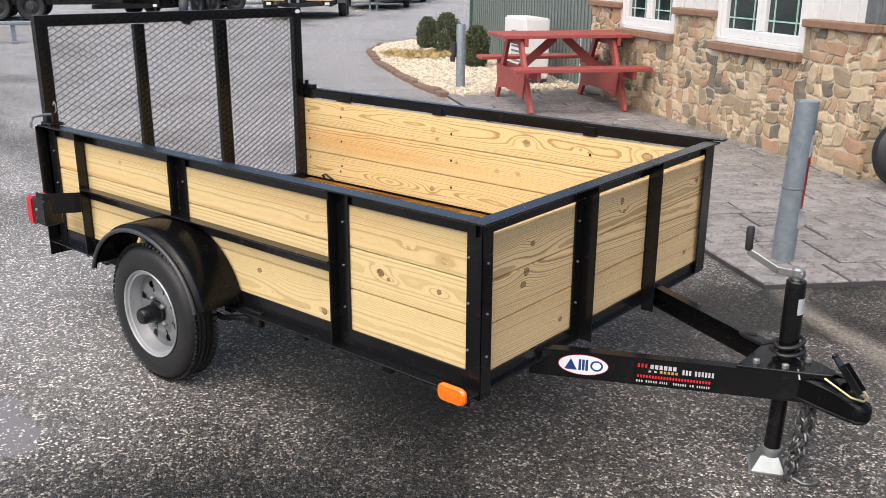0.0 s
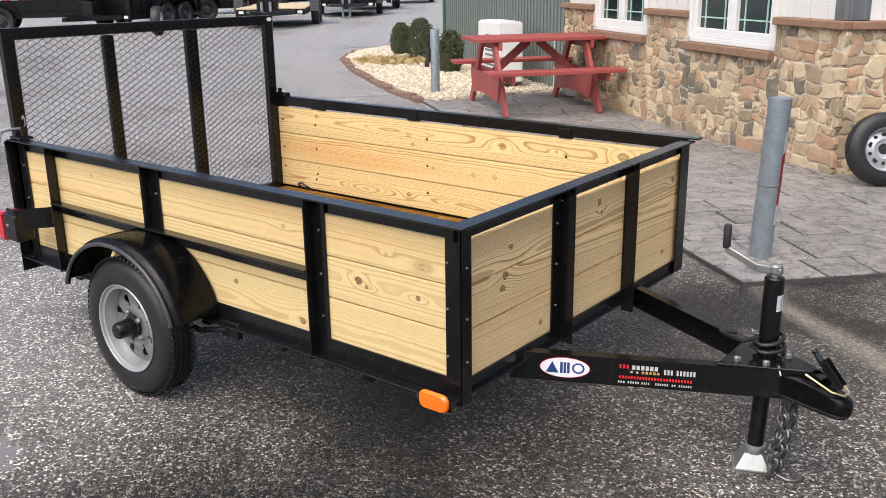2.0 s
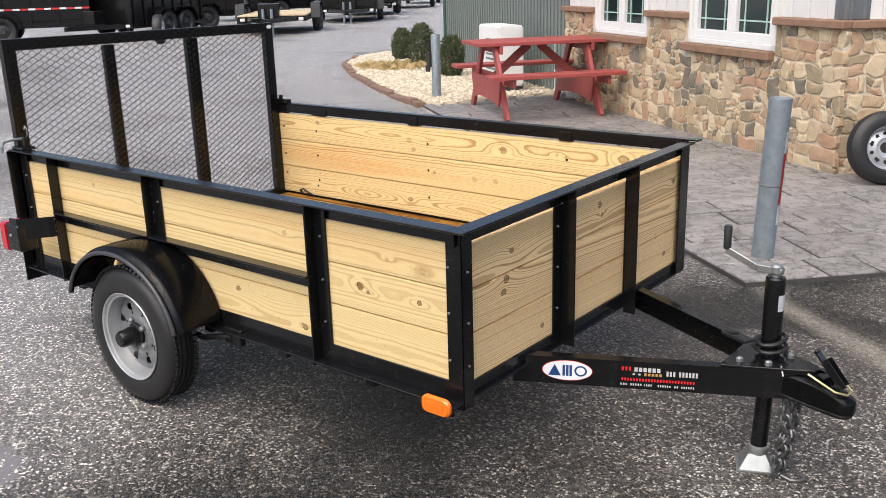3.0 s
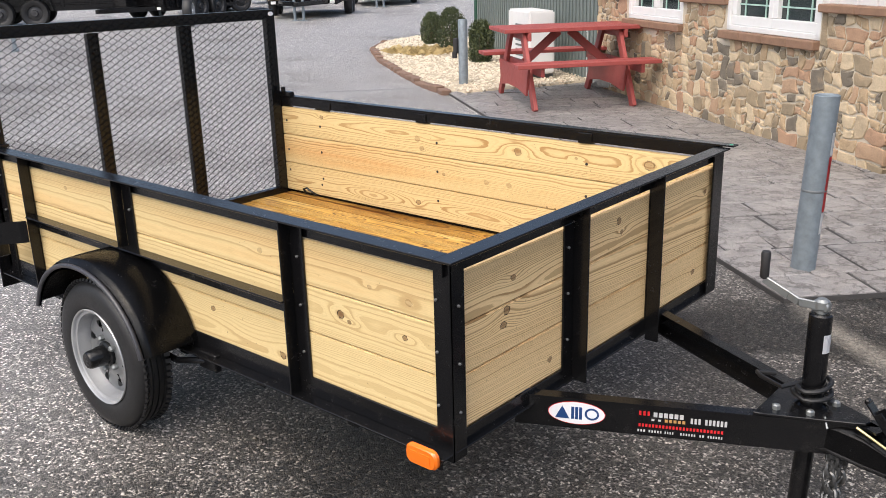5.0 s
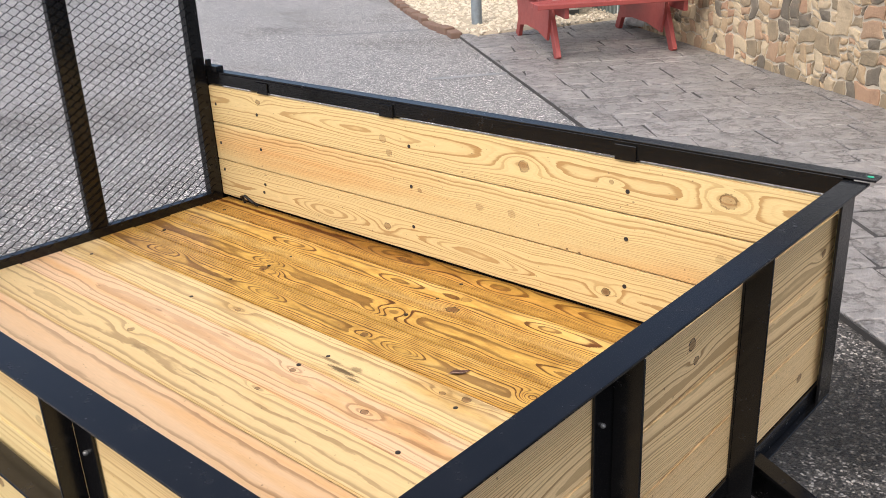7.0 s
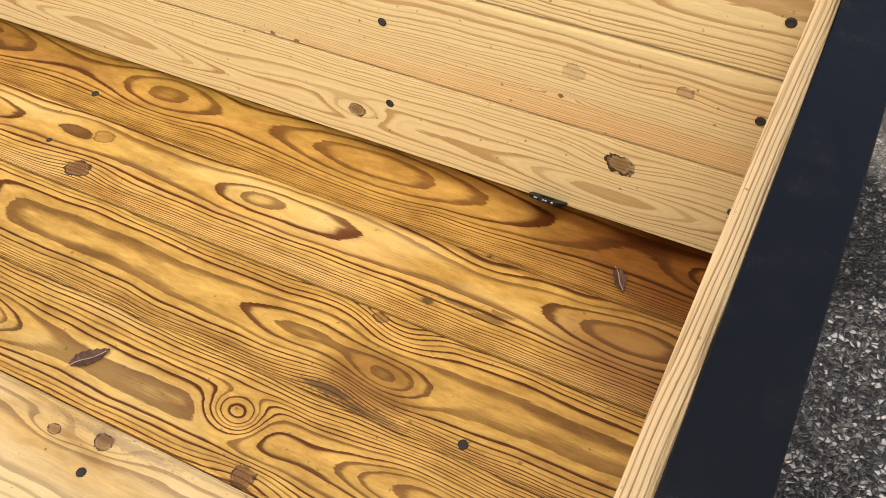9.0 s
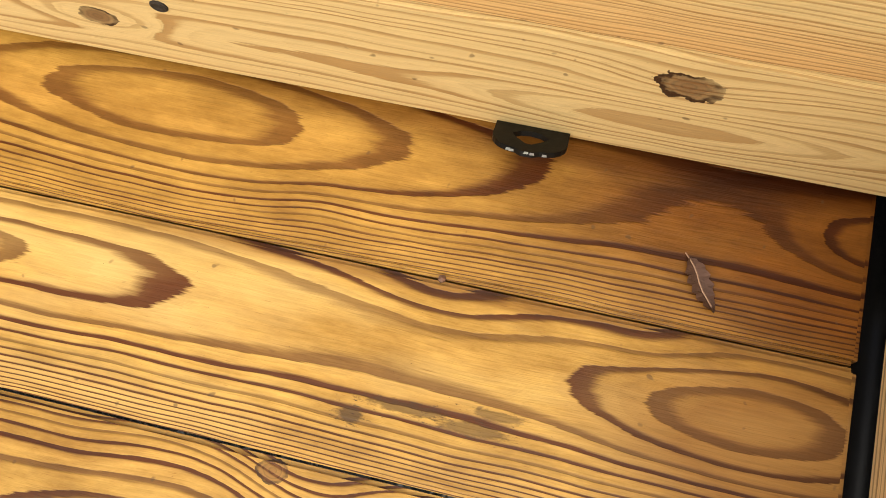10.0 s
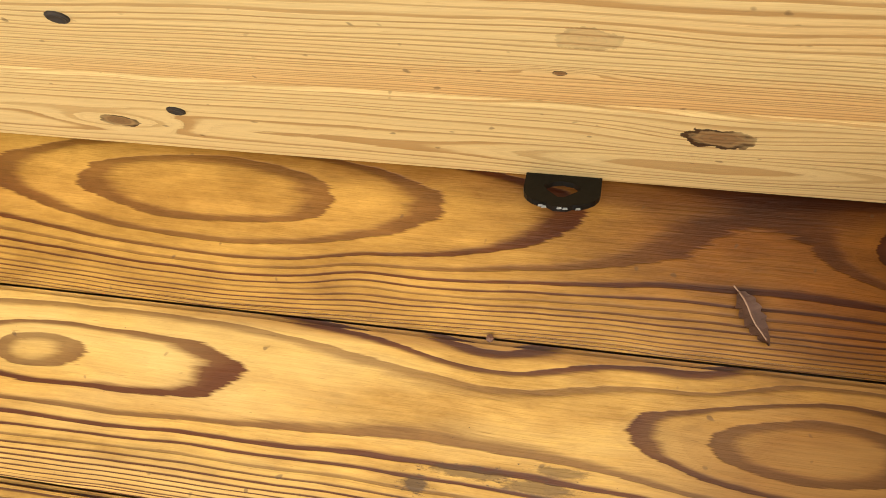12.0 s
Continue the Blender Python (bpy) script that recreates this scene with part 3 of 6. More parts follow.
def window(name, s0, s1, z0, z1):
    """A pair of white casements with thin muntins."""
    bm = bmesh.new()
    for a, b, c, d in ((s0, s1, z0, z0 + 0.045), (s0, s1, z1 - 0.05, z1), (s0, s0 + 0.045, z0, z1), (s1 - 0.045, s1, z0, z1)):
        wbox(bm, M1, a, b, c, d, -0.12, 0.0, 0.004)
    win = lone(name, bm, WHITE, "white framed casement window with green-lined panes", "window", kind="structure")
    mid = (s0 + s1) / 2
    for a, b in ((s0 + 0.045, mid), (mid, s1 - 0.045)):
        bm = bmesh.new()
        for p in ((a, b, z0 + 0.045, z0 + 0.125), (a, b, z1 - 0.13, z1 - 0.05), (a, a + 0.065, z0 + 0.125, z1 - 0.13), (b - 0.065, b, z0 + 0.125, z1 - 0.13)):
            wbox(bm, M1, p[0] + 0.002, p[1] - 0.002, p[2], p[3], -0.09, -0.02, 0.006)
        sash = part("sash", bm, WHITE, win, "white sash")
        bm = bmesh.new()
        wbox(bm, M1, a + 0.06, b - 0.06, z0 + 0.12, z1 - 0.125, -0.07, -0.062)
        part("pane", bm, GLASS, sash, "dark reflecting glass")
        bm = bmesh.new()
        for x in (a + 0.065 + 0.085, b - 0.065 - 0.085):
            wbox(bm, M1, x - 0.006, x + 0.006, z0 + 0.12, z1 - 0.125, -0.061, -0.052)
        for z in (z0 + 0.125 + 0.095, z1 - 0.13 - 0.095):
            wbox(bm, M1, a + 0.06, b - 0.06, z - 0.006, z + 0.006, -0.0605, -0.0515)
        part("muntin", bm, MUNTIN, sash, "pale green muntin bars")
    return win


window("window_1", 0.80, 2.10, 0.862, 2.25)
window("window_2", 2.90, 4.10, 0.862, 2.25)
bm = bmesh.new()
wbox(bm, M1, 0.7, 4.2, 0.79, 2.4, -0.9, -0.86)
lone("room_wall", bm, GREY_TRIM, "dark interior behind the windows", "wall", kind="structure")

# ribbed metal wing beyond the stone wall
E0 = A + D1 * 4.96 - N1 * 0.10
M3 = wall_frame(E0, D1, N1)
bm = bmesh.new()
wbox(bm, M3, 0.06, 5.45, 0, 3.2, -0.2, 0.0)
k = 0.10
while k < 5.40:
    wbox(bm, M3, k - 0.016, k + 0.016, 0, 3.2, 0.0, 0.022, 0.006)
    k += 0.115
metal_wall = lone("wall_metal", bm, CLADDING, "grey-green ribbed metal cladding wall", "wall", kind="structure")
bm = bmesh.new()
wbox(bm, M3, 5.42, 5.54, 0, 3.2, -0.2, 0.04, 0.005)
part("corner_trim", bm, worn("dark_green_trim", (0.02, 0.075, 0.045), 0.45), metal_wall, "dark green corner trim")
bm = bmesh.new()
wbox(bm, M3, -0.02, 0.10, 0, 3.2, -0.2, 0.05, 0.005)
part("end_trim", bm, GREY_TRIM, metal_wall, "dark end trim")

# fieldstones of both walls
rng = random.Random(5)


def stone_field(m, owner, s0, s1, z0, z1, skip, size, seed):
    """Roughly squared rubble: a field broken again and again into uneven blocks, with wavering joints."""
    r = random.Random(seed)

    def waver(x, y):
        return (x + 0.016 * math.sin(y * 19 + x * 7 + seed) + 0.010 * math.sin(y * 41 - x * 13), y + 0.013 * math.sin(x * 17 - y * 6 + seed * 2) + 0.008 * math.sin(x * 37 + y * 11))

    cells, todo = [], [(s0, s1, z0, z1)]
    while todo:
        a, b, c, d = todo.pop()
        w, h = b - a, d - c
        if w * h < size * r.choice((0.45, 0.8, 1.3, 2.0, 3.2)) and 0.5 < w / h < 2.4 or w * h < size * 0.4:
            cells.append((a, b, c, d))
            continue
        k = r.uniform(0.34, 0.66)
        if w > h * r.uniform(0.8, 1.5):
            todo += [(a, a + w * k, c, d), (a + w * k, b, c, d)]
        else:
            todo += [(a, b, c, c + h * k), (a, b, c + h * k, d)]
    for a, b, c, d in cells:
        x, y = (a + b) / 2, (c + d) / 2
        if any(p < x < q and v < y < w for p, q, v, w in skip):
            continue
        w, h = b - a, d - c
        g = r.uniform(0.004, 0.009)
        a, b, c, d = a + g, b - g, c + g, d - g
        ring = [(a + w * 0.07, c), (x, c), (b - w * 0.07, c), (b, c + h * 0.07), (b, y), (b, d - h * 0.07), (b - w * 0.07, d), (x, d), (a + w * 0.07, d), (a, d - h * 0.07), (a, y), (a, c + h * 0.07)]
        ring = [waver(px + r.uniform(-0.006, 0.006), py + r.uniform(-0.006, 0.006)) for px, py in ring]
        ring = [(min(max(px, s0), s1), min(max(py, z0), z1)) for px, py in ring]
        for p, q, v, t in skip:
            if a < q and b > p and d > v:
                if y <= v:
                    ring = [(px, min(py, v)) for px, py in ring]
                elif x <= p:
                    ring = [(min(px, p), py) for px, py in ring]
                else:
                    ring = [(max(px, q), py) for px, py in ring]
        bm = bmesh.new()
        prism(bm, ring, m @ Matrix.Translation((0, 0, -0.035)), 0.035 + r.uniform(0.002, 0.008), 0.008, 0.005, r.uniform(0.0, 0.006))
        part("stone", bm, STONE, owner)


window_gaps = [(0.78, 2.14, 0.785, 1.3), (2.88, 4.14, 0.785, 1.3)]
STONES = [(M1, wall_west, -0.03, 4.94, 0.0, 1.07, window_gaps, 0.0122, 3), (M2, wall_south, 0.02, 2.6, 0.0, 1.07, [], 0.0122, 8)]

# the stamped concrete walk
WALK = [(-0.02, 2.33), (6.5, 9.2), (3.0, 12.0), (-4.6, 8.6), (-5.62, 6.62)]
bm = bmesh.new()
prism(bm, WALK, Matrix.Identity(4), 0.022)
pavement = lone("pavement", bm, worn("walk_bed", (0.05, 0.047, 0.045), 0.75, bump=0.6), "grey stamped concrete walk with slate pattern", "pavement", kind="structure")

# ---------------------------------------------------------------- the trailer
FLOOR_Z, RAIL_Z, FAR_Z = 0.368, 0.850, 0.864
trailer = thing("utility_trailer", (-1.2, 0.72, 0.0), "black steel utility trailer with pale pine boards and mesh ramp gate", "trailer")

# floor planks, far side first: growth rings, knots and soaking of each
SEAMS = [1.472, 1.337, 1.197, 1.054, 0.914, 0.773, 0.632, 0.491, 0.350, 0.209, 0.068]
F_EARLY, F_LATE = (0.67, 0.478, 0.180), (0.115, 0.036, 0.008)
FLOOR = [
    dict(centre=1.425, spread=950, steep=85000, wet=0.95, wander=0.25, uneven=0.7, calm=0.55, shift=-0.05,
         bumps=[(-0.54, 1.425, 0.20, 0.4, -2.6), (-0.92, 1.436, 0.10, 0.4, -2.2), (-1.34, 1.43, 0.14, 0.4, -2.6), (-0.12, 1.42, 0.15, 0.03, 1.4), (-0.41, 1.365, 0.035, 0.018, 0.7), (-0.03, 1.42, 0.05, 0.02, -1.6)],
         knots=[(-1.31, 1.415, 0.010, 0.6)], late=(0.125, 0.040, 0.009), early=(0.55, 0.370, 0.125), dark_patches=[(-0.02, 1.41, 0.32, 0.11, 0.95), (-0.24, 1.46, 0.45, 0.03, 0.7), (-1.5, 1.43, 0.5, 0.06, 0.6)]),
    dict(centre=1.290, spread=640, steep=90000, wet=0.58, wander=0.3, uneven=0.7, calm=0.7, shift=0.55,
         bumps=[(-0.655, 1.292, 0.042, 0.016, -1.0), (-0.60, 1.290, 0.14, 0.05, -1.3), (-0.10, 1.288, 0.105, 0.05, -2.3), (-0.31, 1.326, 0.07, 0.018, 1.1), (-0.16, 1.322, 0.05, 0.015, 0.9), (-1.19, 1.28, 0.09, 0.03, -2.0), (-0.96, 1.30, 0.07, 0.03, -1.6), (-1.7, 1.29, 0.10, 0.03, -2.0)],
         knots=[(-0.932, 1.229, 0.017, 0.95), (-0.943, 1.301, 0.014, 0.35)], dark_patches=[(-0.03, 1.27, 0.20, 0.09, 0.8), (-0.30, 1.333, 0.35, 0.010, 0.6)],
         stains=[(-0.351, 1.234, 0.012, 0.007, 0.85), (-0.315, 1.246, 0.034, 0.005, 0.7), (-0.27, 1.242, 0.030, 0.006, 0.65), (-0.255, 1.254, 0.022, 0.004, 0.6), (-0.585, 1.345, 0.03, 0.005, 0.5)]),
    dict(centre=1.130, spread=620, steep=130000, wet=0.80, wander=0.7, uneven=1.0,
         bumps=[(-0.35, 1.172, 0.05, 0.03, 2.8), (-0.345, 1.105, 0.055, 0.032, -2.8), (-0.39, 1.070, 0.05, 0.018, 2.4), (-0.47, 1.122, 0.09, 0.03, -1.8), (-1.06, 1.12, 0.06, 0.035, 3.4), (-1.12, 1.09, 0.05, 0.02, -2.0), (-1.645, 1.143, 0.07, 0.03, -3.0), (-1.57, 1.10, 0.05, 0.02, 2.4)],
         knots=[(-0.392, 1.187, 0.009, 0.6), (-1.62, 1.10, 0.012, 0.9)], stains=[(-0.40, 1.066, 0.040, 0.009, 0.75), (-0.34, 1.060, 0.05, 0.006, 0.5)], dark_patches=[(-0.36, 1.10, 0.08, 0.05, 0.6), (-0.66, 1.07, 0.2, 0.012, 0.4)]),
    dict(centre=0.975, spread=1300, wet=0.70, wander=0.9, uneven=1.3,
         bumps=[(-0.878, 0.970, 0.075, 0.026, -3.4), (-0.474, 0.991, 0.036, 0.022, 6.5), (-0.44, 0.985, 0.06, 0.03, -2.0), (-0.21, 0.997, 0.135, 0.036, -5.6), (-1.45, 0.98, 0.10, 0.03, -3.2), (-2.02, 1.0, 0.10, 0.03, -3.4)],
         knots=[(-0.424, 0.926, 0.013, 0.9), (-1.024, 0.975, 0.010, 0.9)]),
    dict(centre=0.85, spread=700, wet=0.44, wander=0.8, bumps=[], knots=[(-0.593, 0.893, 0.010, 0.8), (-0.656, 0.880, 0.007, 0.6), (-1.43, 0.86, 0.009, 0.5)], pink=0.05,
         stains=[(-0.925, 0.806, 0.060, 0.010, 0.85), (-0.985, 0.826, 0.045, 0.006, 0.6), (-0.90, 0.832, 0.022, 0.012, 0.55), (-0.87, 0.792, 0.03, 0.006, 0.7), (-0.57, 0.90, 0.10, 0.008, 0.35)]),
    dict(centre=0.71, spread=620, early=(0.69, 0.475, 0.285), wet=0.34, wander=0.8, knots=[(-0.745, 0.712, 0.009, 0.8), (-1.03, 0.735, 0.008, 0.8), (-0.40, 0.70, 0.008)], pink=0.5, stains=[(-1.33, 0.745, 0.03, 0.004, 0.5), (-1.62, 0.72, 0.02, 0.004, 0.5)]),
    dict(centre=0.56, spread=520, wet=0.30, wander=0.8, knots=[(-1.568, 0.60, 0.010, 0.6), (-1.025, 0.622, 0.006, 0.8)], pink=0.05, stains=[(-1.45, 0.56, 0.05, 0.012, 0.3), (-1.2, 0.57, 0.08, 0.003, 0.6)]),
    dict(centre=0.42, spread=420, early=(0.69, 0.485, 0.29), wet=0.12, wander=0.8, knots=[(-0.5, 0.42, 0.010)], pink=0.42),
    dict(centre=0.27, spread=500, wet=0.15, wander=0.8, pink=0.1),
    dict(centre=0.13, spread=450, wet=0.15, wander=0.8, pink=0.1),
]
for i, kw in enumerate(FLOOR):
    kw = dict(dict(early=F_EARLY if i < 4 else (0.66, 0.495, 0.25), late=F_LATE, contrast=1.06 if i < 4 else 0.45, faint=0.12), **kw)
    bm = bmesh.new()
    drop = 0.0015 * math.sin(i * 2.3)
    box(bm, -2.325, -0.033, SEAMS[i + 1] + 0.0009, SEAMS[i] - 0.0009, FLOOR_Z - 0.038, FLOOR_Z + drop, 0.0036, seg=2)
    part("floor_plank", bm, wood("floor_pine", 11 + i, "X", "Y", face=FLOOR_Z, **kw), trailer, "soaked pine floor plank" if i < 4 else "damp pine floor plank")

# wall boards of the far side
S_EARLY, S_LATE = (0.665, 0.52, 0.262), (0.34, 0.185, 0.062)
FAR = [
    (0.674, 0.813, dict(centre=0.76, spread=1100, wander=1.2, knots=[(-0.250, 0.762, 0.019, 0.4), (-0.846, 0.748, 0.017, 0.4), (-1.400, 0.742, 0.013, 0.2), (-1.375, 0.70, 0.010, 0.35), (-2.03, 0.783, 0.010, 0.5), (-0.565, 0.752, 0.006, 0.4)],
                        bumps=[(-0.25, 0.759, 0.09, 0.03, 2.4), (-0.86, 0.75, 0.12, 0.03, 2.4), (-1.5, 0.755, 0.25, 0.03, -1.8)], pink=0.02)),
    (0.529, 0.671, dict(centre=0.68, spread=1100, wander=0.6, knots=[(-0.125, 0.625, 0.009, 0.3), (-0.257, 0.612, 0.011, 0.12), (-0.891, 0.597, 0.012, 0.15), (-1.01, 0.594, 0.010, 0.15), (-0.270, 0.571, 0.003, 0.9), (-0.70, 0.534, 0.004, 0.9), (-0.66, 0.533, 0.004, 0.9), (-1.25, 0.60, 0.007, 0.4)], pink=0.40)),
    (0.384, 0.526, dict(centre=0.44, spread=1300, wander=1.4, knots=[(-0.185, 0.491, 0.016, 0.85), (-0.574, 0.440, 0.012, 0.9), (-1.405, 0.448, 0.012, 0.5)],
                        bumps=[(-0.18, 0.43, 0.12, 0.03, -2.2), (-1.0, 0.44, 0.2, 0.03, -3.0), (-1.70, 0.438, 0.12, 0.03, -3.0), (-0.85, 0.46, 0.18, 0.03, 2.2)], pink=0.02)),
]
for i, (z0, z1, kw) in enumerate(FAR):
    bm = bmesh.new()
    box(bm, -2.33, 0.0, 1.45, 1.470, z0, z1, 0.003, seg=2)
    part("side_board", bm, wood("side_pine", 31 + i, "X", "Z", face=1.45, early=S_EARLY, late=S_LATE, contrast=0.76, **kw), trailer, "pale knotty pine side board")
NEAR = [
    (0.6670, 0.797, dict(centre=0.70, spread=900, steep=60000, knots=[(-0.255, 0.713, 0.007, 0.25), (-0.12, 0.700, 0.009, 0.2), (-0.694, 0.727, 0.009, 0.2), (-1.467, 0.729, 0.010, 0.25), (-1.79, 0.755, 0.008, 0.25)], pink=0.24)),
    (0.5305, 0.6640, dict(centre=0.61, spread=850, steep=60000, knots=[(-0.370, 0.612, 0.012, 0.85), (-0.338, 0.596, 0.006, 0.8), (-0.137, 0.602, 0.008, 0.7)], pink=0.05)),
    (0.389, 0.5275, dict(centre=0.43, spread=900, steep=60000, knots=[(-0.628, 0.421, 0.011), (-0.954, 0.49, 0.009)], bumps=[(-0.75, 0.46, 0.15, 0.04, 2.0)], pink=0.05)),
]
for i, (z0, z1, kw) in enumerate(NEAR):
    bm = bmesh.new()
    box(bm, -2.33, -0.0005, 0.0, 0.020, z0, z1, 0.003, seg=2)
    part("side_board", bm, wood("side_pine", 51 + i, "X", "Z", early=S_EARLY, late=S_LATE, contrast=0.46, wander=0.4, calm=0.6, **kw), trailer, "pale knotty pine side board")
FRONT = [
    (0.6540, 0.789, dict(centre=0.665, spread=1500, lean=-0.02, knots=[(0.269, 0.716, 0.009), (0.802, 0.742, 0.011), (0.819, 0.705, 0.007), (1.386, 0.712, 0.009)], bumps=[(0.3, 0.70, 0.10, 0.04, 1.2)], pink=0.05)),
    (0.5195, 0.651, dict(centre=0.69, spread=1000, lean=0.05, knots=[(0.24, 0.636, 0.012), (0.226, 0.598, 0.011)], bumps=[(0.25, 0.61, 0.09, 0.04, 1.2)], pink=0.05)),
    (0.372, 0.5165, dict(centre=0.32, spread=900, lean=0.03, knots=[(0.44, 0.423, 0.009), (1.326, 0.435, 0.010)], pink=0.10)),
]
for i, (z0, z1, kw) in enumerate(FRONT):
    bm = bmesh.new()
    box(bm, -0.0205, 0.0, 0.0203, 1.4497, z0, z1, 0.003, seg=2)
    part("front_board", bm, wood("front_pine", 71 + i, "Y", "Z", early=(0.83, 0.60, 0.315), late=(0.25, 0.125, 0.038), contrast=0.74, wander=0.3, calm=0.4, **kw), trailer, "coarse-grained pine front board")

# steel: top rails (flat flange out, upright flange behind it)
T = 0.006


def steel(name, boxes, label="", bevel=0.0012, slope=0.0):
    bm = bmesh.new()
    for b in boxes:
        box(bm, *b, bevel)
    for v in bm.verts:
        v.co.z += slope * v.co.y
    return part(name, bm, BLACK, trailer, label)


steel("top_rail", [(-2.345, 0.002, -0.045, 0.010, RAIL_Z - T, RAIL_Z), (-2.345, 0.0, 0.004, 0.010, RAIL_Z - 0.050, RAIL_Z - T)])
steel("top_rail", [(-2.345, 0.066, 1.449, 1.489, FAR_Z, FAR_Z + T), (-2.345, 0.0, 1.449, 1.455, FAR_Z - 0.042, FAR_Z)])
# the front rail climbs a little towards the far corner
steel("front_rail", [(0.002, 0.056, -0.045, 1.448, RAIL_Z - T, RAIL_Z), (0.0022, 0.0082, -0.02, 1.448, RAIL_Z - 0.052, RAIL_Z - T)], slope=0.0085)
# small tabs under the far rail
for x in (-1.99, -1.372, -0.525):
    steel("rail_tab", [(x - 0.03, x + 0.03, 1.4435, 1.4488, FAR_Z - 0.048, FAR_Z - 0.008)])
# bottom frame
steel("bottom_rail", [(-2.35, 0.02, -0.046, -0.001, 0.329, 0.335), (-2.35, 0.02, -0.006, -0.001, 0.335, 0.392)])
steel("bottom_rail", [(-2.35, 0.02, 1.4715, 1.477, 0.33, 0.392), (-2.35, 0.02, 1.44, 1.4715, 0.329, 0.335)])
steel("floor_angle", [(-0.06, 0.0005, 0.0, 1.4495, 0.329, 0.3355)])
steel("bottom_rail", [(0.001, 0.007, 0.0, 1.471, 0.33, 0.372), (0.007, 0.022, 0.0, 1.471, 0.33, 0.336)])
steel("bottom_rail", [(-2.35, -2.344, 0.0, 1.471, 0.30, 0.37), (-2.344, -2.30, 0.0, 1.471, 0.331, 0.336)])
for x in (-0.35, -0.75, -1.15, -1.6, -2.0):
    steel("cross_member", [(x - 0.02, x + 0.02, 0.0, 1.471, 0.285, 0.336)])
# side posts: one flange on the boards, one standing out
POSTS = [(-0.551, 0.052), (-1.396, 0.055), (-2.047, -0.05)]
for x, w in POSTS:
    a, b = sorted((x, x + w))
    steel("side_post", [(a, b, -0.007, -0.001, 0.392, RAIL_Z - T - 0.001), (x - 0.003, x + 0.003, -0.044, -0.0075, 0.32, RAIL_Z - T - 0.001)])
    steel("side_post", [(a, b, 1.4715, 1.4775, 0.393, FAR_Z - 0.001), (x - 0.003, x + 0.003, 1.478, 1.52, 0.32, FAR_Z - 0.001)])
steel("corner_post", [(-2.345, -2.272, -0.010, -0.001, 0.30, RAIL_Z - T - 0.001), (-2.351, -2.3455, -0.052, 0.06, 0.27, RAIL_Z - T - 0.001)])
steel("corner_post", [(-2.345, -2.272, 1.4715, 1.479, 0.30, FAR_Z - 0.001), (-2.351, -2.3455, 1.44, 1.50, 0.27, FAR_Z - 0.001)])
steel("corner_post", [(-0.031, 0.021, -0.009, -0.002, 0.31, RAIL_Z - T - 0.001), (0.0145, 0.021, -0.0085, 0.045, 0.31, RAIL_Z - T - 0.001)])
steel("filler_strip", [(0.001, 0.0143, 0.036, 0.043, 0.393, RAIL_Z - 0.06)])
steel("corner_post", [(0.0145, 0.021, 1.405, 1.478, 0.335, RAIL_Z - T - 0.001), (-0.03, 0.0145, 1.4715, 1.4775, 0.393, FAR_Z - 0.001)])
# front posts
steel("front_post", [(0.001, 0.007, 0.496, 0.549, 0.373, RAIL_Z - 0.049), (0.0075, 0.056, 0.543, 0.549, 0.325, RAIL_Z - 0.003)])
steel("front_post", [(0.001, 0.007, 0.982, 1.035, 0.373, RAIL_Z - 0.045), (0.0075, 0.054, 0.980, 0.986, 0.30, RAIL_Z + 0.001)])
# rail along the middle of the side boards
for a, b in ((-2.043, -1.40), (-1.392, -0.555)):
    steel("middle_rail", [(a, b, -0.050, -0.0075, 0.612, 0.618), (a, b, -0.0135, -0.0075, 0.570, 0.6118)])

# bolts through the posts
def bolts(spots, axis):
    for p in spots:
        bm = bmesh.new()
        m = Matrix.Translation(p) @ (Matrix.Rotation(radians(90), 4, "X") if axis == "y" else Matrix.Rotation(radians(90), 4, "Y"))
        lathe(bm, [(0.0040, -0.002), (0.0040, 0.002), (0.0026, 0.0038), (0.0015, 0.0042)], m, 8)
        part("bolt", bm, BOLT_STEEL, trailer, "", True)


bolts([(x, -0.0085, z) for x in (-0.522, -1.358) for z in (0.745, 0.605, 0.465)] + [(-0.022, -0.0105, z) for z in (0.735, 0.60, 0.458)]
      + [(-2.29, -0.0115, z) for z in (0.74, 0.60)], "y")
bolts([(0.0085, 0.515, z) for z in (0.735, 0.60, 0.46)] + [(0.0085, 1.01, z) for z in (0.735, 0.60, 0.46)] + [(0.0225, 0.02, z) for z in (0.72, 0.57, 0.44)], "x")
SCREW = worn("dull_screw_head", (0.035, 0.03, 0.027), 0.55, metal=0.0, spec=0.15)
far_screws = [(x, 1.4495, z) for x in (-0.517, -1.285, -2.045) for z in (0.735, 0.606, 0.472)] + [(-0.037, 1.4495, z) for z in (0.745, 0.616, 0.469)] \
    + [(-2.295, 1.4495, z) for z in (0.745, 0.595, 0.489)] + [(-2.057, 1.4495, 0.44)]
for p in far_screws:
    bm = bmesh.new()
    lathe(bm, [(0.0062, -0.003), (0.0062, 0.0006), (0.005, 0.0014), (0.0022, 0.0002)], Matrix.Translation(p) @ Matrix.Rotation(radians(90), 4, "X"), 10)
    part("screw_head", bm, SCREW, trailer, "", True)
floor_screws = [(x, y, FLOOR_Z) for x, y in ((-1.027, 1.376), (-1.016, 1.259), (-1.018, 1.130), (-1.01, 0.835), (-1.037, 0.760), (-0.22, 1.070), (-0.225, 0.94), (-0.59, 0.851), (-0.572, 0.645),
                                             (-1.62, 1.21), (-1.62, 1.12), (-1.63, 0.98), (-1.62, 0.83), (-2.2, 1.36), (-2.2, 1.10), (-2.2, 0.82))]
